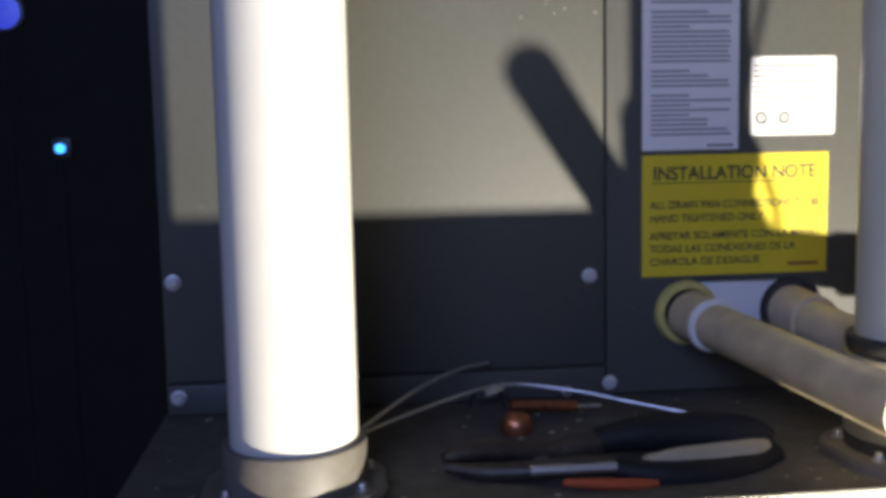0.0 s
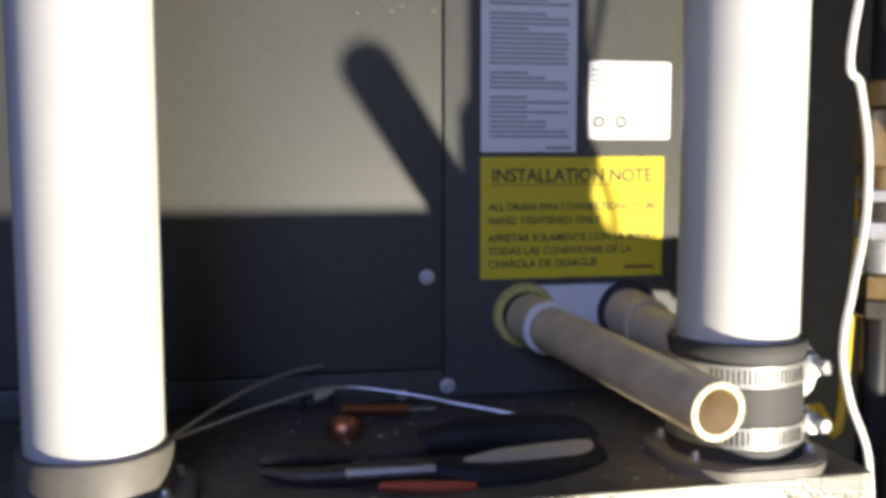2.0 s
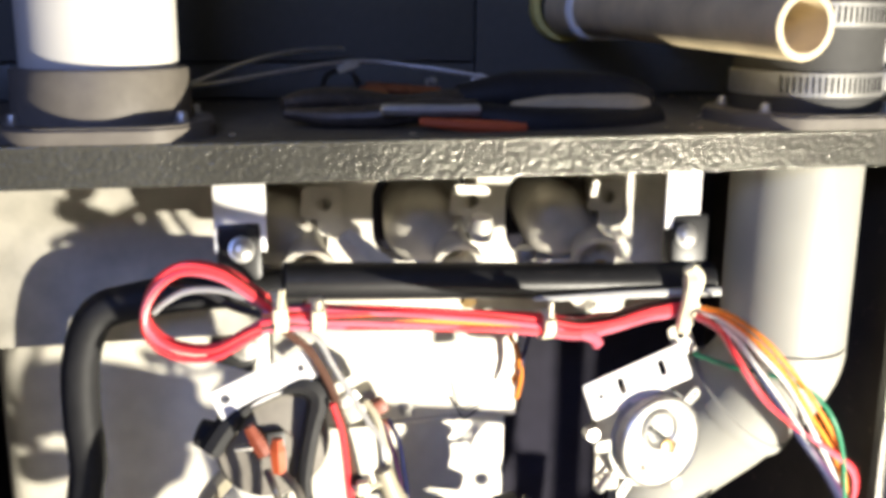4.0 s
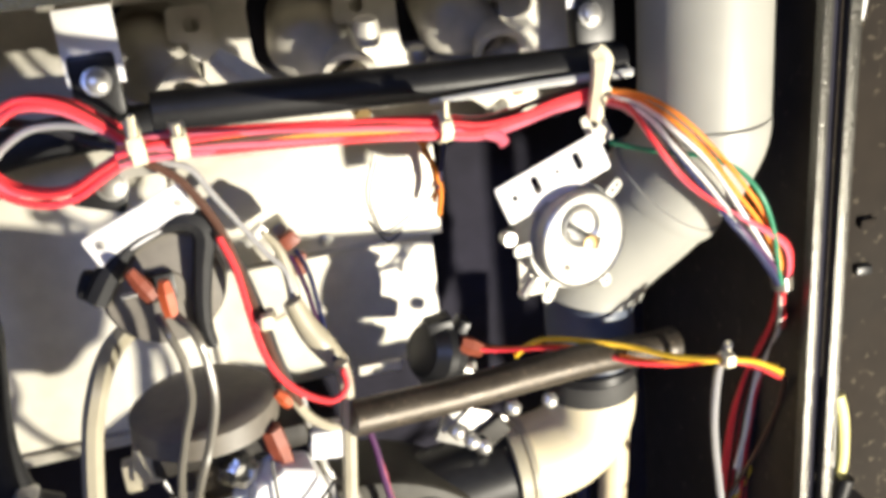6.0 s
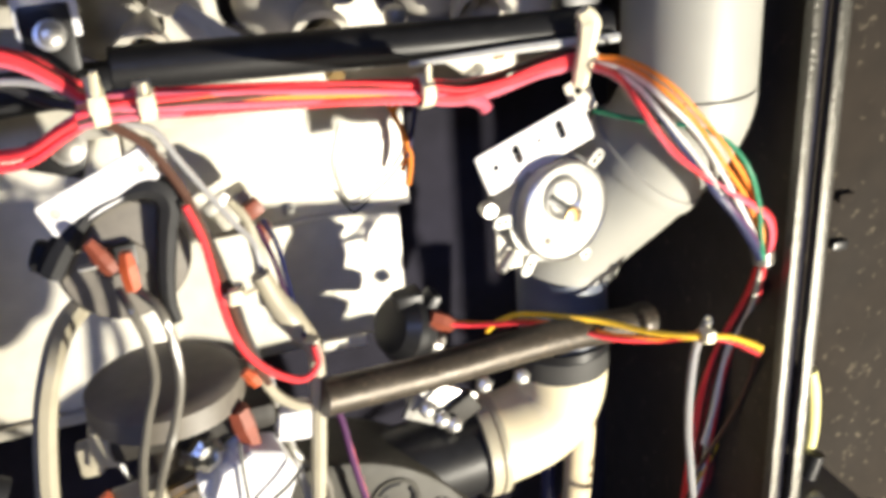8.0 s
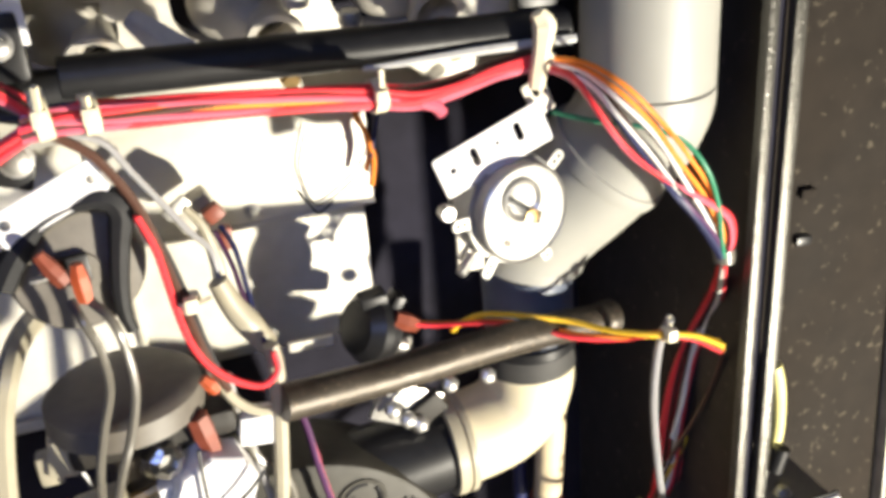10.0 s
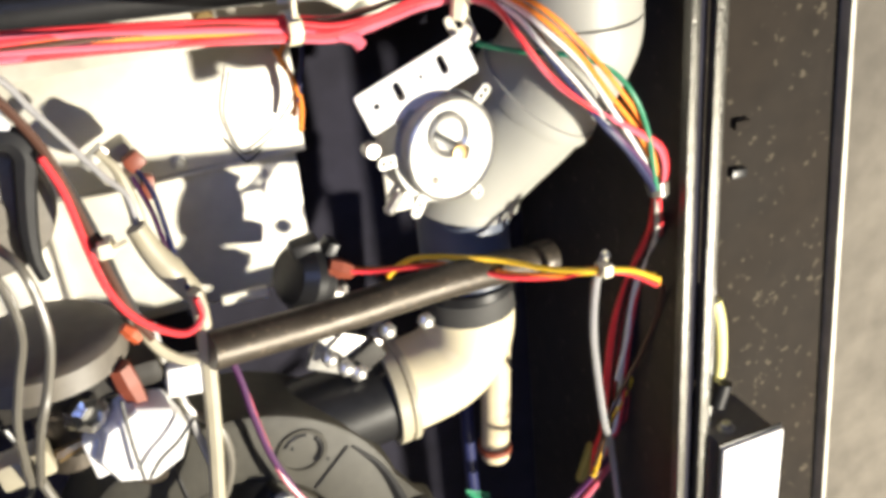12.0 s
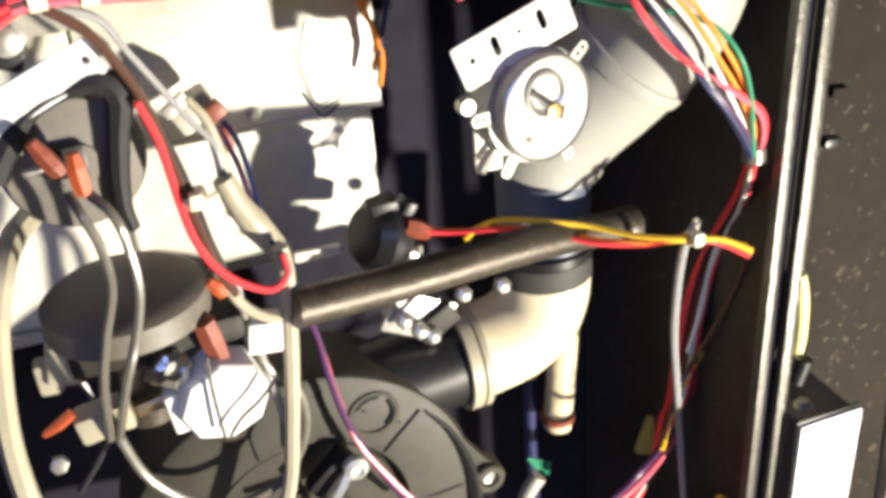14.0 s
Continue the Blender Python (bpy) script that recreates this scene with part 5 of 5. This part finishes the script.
roll = wires("roll_out_leads", "short orange and blue leads beside the burner cover",
    [([(-0.0132, -0.0650, 0.8850), (-0.0181, -0.0650, 0.8769), (-0.0145, -0.0650, 0.8680), (-0.0113, -0.0650, 0.8532), (-0.0135, -0.0650, 0.8390)], "orange", 0.0014), ([(-0.0056, -0.0650, 0.8916), (-0.0074, -0.0650, 0.8754), (-0.0107, -0.0650, 0.8618), (-0.0124, -0.0650, 0.8534)], "blue", 0.0013),
     ([(-0.0192, -0.0600, 0.8801), (-0.0143, -0.0600, 0.8696), (-0.0125, -0.0600, 0.8550), (-0.0145, -0.0600, 0.8450)], "orange", 0.0012)])
tubes = wires("vacuum_tubes", "milky and cream vacuum tubes hanging from the pressure switch",
    [([(-0.1560, -0.1860, 0.8671), (-0.1530, -0.1940, 0.8613), (-0.1503, -0.1942, 0.8500), (-0.1503, -0.1945, 0.8343), (-0.1560, -0.1948, 0.8171), (-0.1609, -0.1950, 0.7990), (-0.1657, -0.1750, 0.7604)], "clear", 0.0018),
     ([(-0.1499, -0.1860, 0.8659), (-0.1438, -0.1940, 0.8594), (-0.1417, -0.1942, 0.8459), (-0.1421, -0.1945, 0.8301), (-0.1471, -0.1948, 0.8125), (-0.1543, -0.1950, 0.7947), (-0.1625, -0.1750, 0.7595)], "clear", 0.0018),
     ([(-0.1642, -0.1600, 0.7558), (-0.1626, -0.1600, 0.7437), (-0.1567, -0.1600, 0.7238), (-0.1429, -0.1600, 0.7064), (-0.1243, -0.1600, 0.6973), (-0.1056, -0.1600, 0.7015), (-0.0939, -0.1600, 0.7153), (-0.0886, -0.1600, 0.7324), (-0.0909, -0.1600, 0.7497), (-0.1007, -0.1600, 0.7627), (-0.1045, -0.1600, 0.7778), (-0.1074, -0.1600, 0.7974), (-0.1109, -0.1600, 0.8112)], "clear", 0.0021),
     ([(-0.1249, -0.1880, 0.7940), (-0.1253, -0.1880, 0.7812), (-0.1251, -0.1880, 0.7665), (-0.1245, -0.1880, 0.7567)], "black", 0.0008), ([(-0.1011, -0.1880, 0.7769), (-0.1091, -0.1880, 0.7685), (-0.1167, -0.1880, 0.7631), (-0.1223, -0.1880, 0.7561)], "black", 0.0008),
     ([(-0.1735, -0.1450, 0.7716), (-0.1694, -0.1450, 0.7590), (-0.1679, -0.1450, 0.7439), (-0.1742, -0.1450, 0.7308), (-0.1858, -0.1450, 0.7161)], "black", 0.0016), ([(-0.1240, -0.1500, 0.7718), (-0.1309, -0.1500, 0.7595), (-0.1409, -0.1500, 0.7508), (-0.1504, -0.1500, 0.7507)], "black", 0.0016)], category="tubing")
cream = wires("cream_hoses", "cream rubber hoses hanging down in front of the valve",
    [([(-0.1702, -0.1350, 0.8433), (-0.1800, -0.1500, 0.8398), (-0.1859, -0.1700, 0.8339), (-0.1929, -0.1700, 0.8121), (-0.1998, -0.1700, 0.7735), (-0.2012, -0.1700, 0.7406), (-0.1983, -0.1700, 0.7112)], "cream", 0.0046),
     ([(-0.0884, -0.1650, 0.8195), (-0.0875, -0.1650, 0.8054), (-0.0907, -0.1650, 0.7713), (-0.0955, -0.1650, 0.7349), (-0.1014, -0.1650, 0.7023), (-0.1126, -0.1650, 0.6746)], "cream", 0.0034)], category="tubing")


def tie(at, axis, r, tail=None):
    t = thing("cable_tie", at, "pale nylon cable tie round the wires", "cable tie", "cable ties")
    part("strap", lathe([(r - 0.0008, -0.0025), (r, -0.0025), (r, 0.0025), (r - 0.0008, 0.0025), (r - 0.0008, -0.0025)], at, axis, 20), M_NYLON, t)
    part("head", box((0.005, 0.0045, 0.006), Vector(at) + Vector((0, -r, 0.001)), None, 0.001), M_NYLON, t)
    if tail:
        part("tail", tube([Vector(at) + Vector((0, -r, 0)), Vector(at) + Vector(tail)], 0.0013, 4, 2), M_NYLON, t)


tie((-0.1501, -0.1950, 0.9366), (1, 0.1, 0.05), 0.0082, (0.001, -0.012, 0.012))
tie((-0.1356, -0.1940, 0.9342), (1, 0.1, 0), 0.0068, (0, -0.008, 0.008))
tie((-0.0336, -0.1670, 0.9158), (1, 0.1, 0), 0.0066, (0.001, -0.005, 0.011))
tie((0.0415, -0.1520, 0.9148), (1, 0, 0.1), 0.0066, (0.001, -0.006, 0.014))
tie((0.0892, -0.1790, 0.7846), (1, -0.1, 0.05), 0.0036, (0.0005, 0, 0.009))
tie((-0.1164, -0.1760, 0.8518), (0.3, 0, -1), 0.0046, (0.008, -0.004, 0.002))
strap = thing("bundle_strap", (0.0435, -0.1500, 0.9092), "pale strap holding the wire bundle up to the manifold", "cable tie")
part("strap", tube([(0.0372, -0.1600, 0.9361), (0.0400, -0.1600, 0.9306), (0.0388, -0.1600, 0.9216), (0.0372, -0.1600, 0.9122), (0.0355, -0.1600, 0.9050)], [0.0032, 0.005, 0.0038, 0.004, 0.003], 6), M_NYLON, strap)
part("stub", tube([(-0.0156, -0.1640, 0.9093), (-0.0096, -0.1640, 0.9067), (-0.0068, -0.1640, 0.9031)], 0.0026, 8), WIRE["pink"], strap)

# ---- outside the cabinet's right edge ----
panel = thing("brown_side_panel", (0.2, -0.14, 0.0), "speckled dark brown steel panel beside the furnace", "panel")
PT = [(0.1850, -0.1500, 0.9413)][0][2]
part("sheet", sheet([(0.156, 0), (0.2888, 0), (0.2365, PT), (0.156, PT)], [], 0.0025, facing((0, -0.1475, 0))), M_BROWN, panel, smooth=False)
for at in ((0.1842, -0.1520, 0.8250), (0.1839, -0.1520, 0.7993)):
    part("clip", box((0.009, 0.003, 0.005), at, Matrix.Rotation(radians(4), 3, "Y"), 0.001), M_BROWN if at[2] > 0.81 else M_BLACK, panel)
part("groove", span((0.1585, -0.1515, 0.0), (0.1605, -0.15, PT - 0.004), 0.0004), M_BLACK, panel)
edge = thing("pale_side_panel", (0.27, -0.15, 0.0), "pale grey sheet metal panel edge", "panel")
part("sheet", sheet([(0.2915, 0), (0.36, 0), (0.36, PT), (0.2392, PT)], [], 0.005, facing((0, -0.15, 0))), M_PALE, edge, smooth=False)
part("folded_rim", sheet([(0.2892, 0), (0.2914, 0), (0.2391, PT), (0.2369, PT)], [], 0.008, facing((0, -0.15, 0))), M_GALV, edge, "bright folded rim", smooth=False)
sw = thing("switch_box", (0.1767, -0.1800, 0.6432), "metal switch box with a white cover plate", "switch box")
BX0, BX1, BZ = 0.155, 0.189, (0.1901, -0.1930, 0.6628)[2]
part("box", span((BX0, -0.188, BZ - 0.115), (BX1, -0.151, BZ), 0.002), M_SWITCHGREY, sw)
part("cover", box((BX1 - BX0 + 0.004, 0.003, 0.118), ((BX0 + BX1) / 2, -0.1905, BZ - 0.058), None, 0.0014), M_PLATE, sw, "white cover plate")
part("gasket", box((BX1 - BX0 + 0.006, 0.0016, 0.121), ((BX0 + BX1) / 2, -0.1886, BZ - 0.058), None, 0.0005), M_BLACK, sw)
screw((0.166, -0.176, BZ), (0, 0, 1), 0.0036, sw, material=M_STEEL)
part("cable_clamp", tube([(0.1586, -0.1760, 0.6811), (0.1606, -0.1760, 0.6876), (0.1625, -0.1760, 0.6941)], 0.005, 12), M_BLACK, sw)
yt = thing("yellow_loop", (0.1720, -0.1600, 0.7067), "short yellow coated tube beside the cabinet edge", "gas tube")
part("tube", tube([(0.1655, -0.1620, 0.7358), (0.1696, -0.1620, 0.7192), (0.1708, -0.1620, 0.6938), (0.1669, -0.1620, 0.6765)], 0.0034, 10), M_PALEYELLOW, yt)
low = thing("yellow_connector", (0.1313, -0.1600, 0.5913), "small yellow wire connector low in the cabinet", "connector")
part("shell", rod((0.1262, -0.1600, 0.5847), (0.1346, -0.1600, 0.5964), 0.0055, 12, r2=0.004), WIRE["yellow"], low)
blk = thing("insulation_scrap", (0.1394, -0.0800, 0.5815), "torn scrap of pale insulation behind the wires", "insulation")
part("scrap", box((0.02, 0.006, 0.03), (0.1514, -0.0600, 0.5608), Matrix.Rotation(radians(20), 3, "Y"), 0.004), M_FOAM, blk)
part("foil", box((0.018, 0.004, 0.016), (0.1577, -0.0700, 0.5493), Matrix.Rotation(radians(-15), 3, "Y"), 0.003), M_GALV, blk)
led = thing("indicator_light", (-0.5068, 0.6000, 1.1622), "small glowing blue indicator light in the dark", "indicator light")
M_LED = mat("blue_glow", (0.05, 0.35, 1.0), 0.4, glow=3.0)
part("lens", lathe([(0, 0), (0.0055, 0), (0.0055, 0.004), (0.0035, 0.007), (0, 0.008)], (-0.5068, 0.6000, 1.1622), (0, -1, 0), 16), M_LED, led)
part("housing", box((0.026, 0.02, 0.026), Vector((-0.5068, 0.6000, 1.1622)) + Vector((0, 0.0102, 0)), None, 0.004), M_BLACK, led)
part("stand", rod(Vector((-0.5068, 0.6000, 1.1622)) + Vector((0, 0.0102, -0.012)), Vector(((-0.5068, 0.6000, 1.1622)[0], 0.61, 0.0)), 0.003, 8), M_BLACK, led)
scr2 = thing("lit_display", (-0.5909, 0.7000, 1.3307), "small round blue lit display in the dark", "display")
M_SCREEN = mat("blue_screen", (0.03, 0.05, 0.5), 0.3, glow=0.9)
part("screen", lathe([(0, 0), (0.021, 0), (0.021, 0.003), (0, 0.004)], (-0.5909, 0.7000, 1.3307), (0, -1, 0), 32), M_SCREEN, scr2)
part("bezel", lathe([(0.021, -0.006), (0.026, -0.005), (0.026, 0.003), (0.021, 0.004), (0.021, -0.006)], (-0.5909, 0.7000, 1.3307), (0, -1, 0), 32), M_BLACK, scr2)
part("stand", rod(Vector((-0.5909, 0.7000, 1.3307)) + Vector((0, 0.004, -0.02)), ((-0.5909, 0.7000, 1.3307)[0], 0.704, 0.0), 0.003, 8), M_BLACK, scr2)
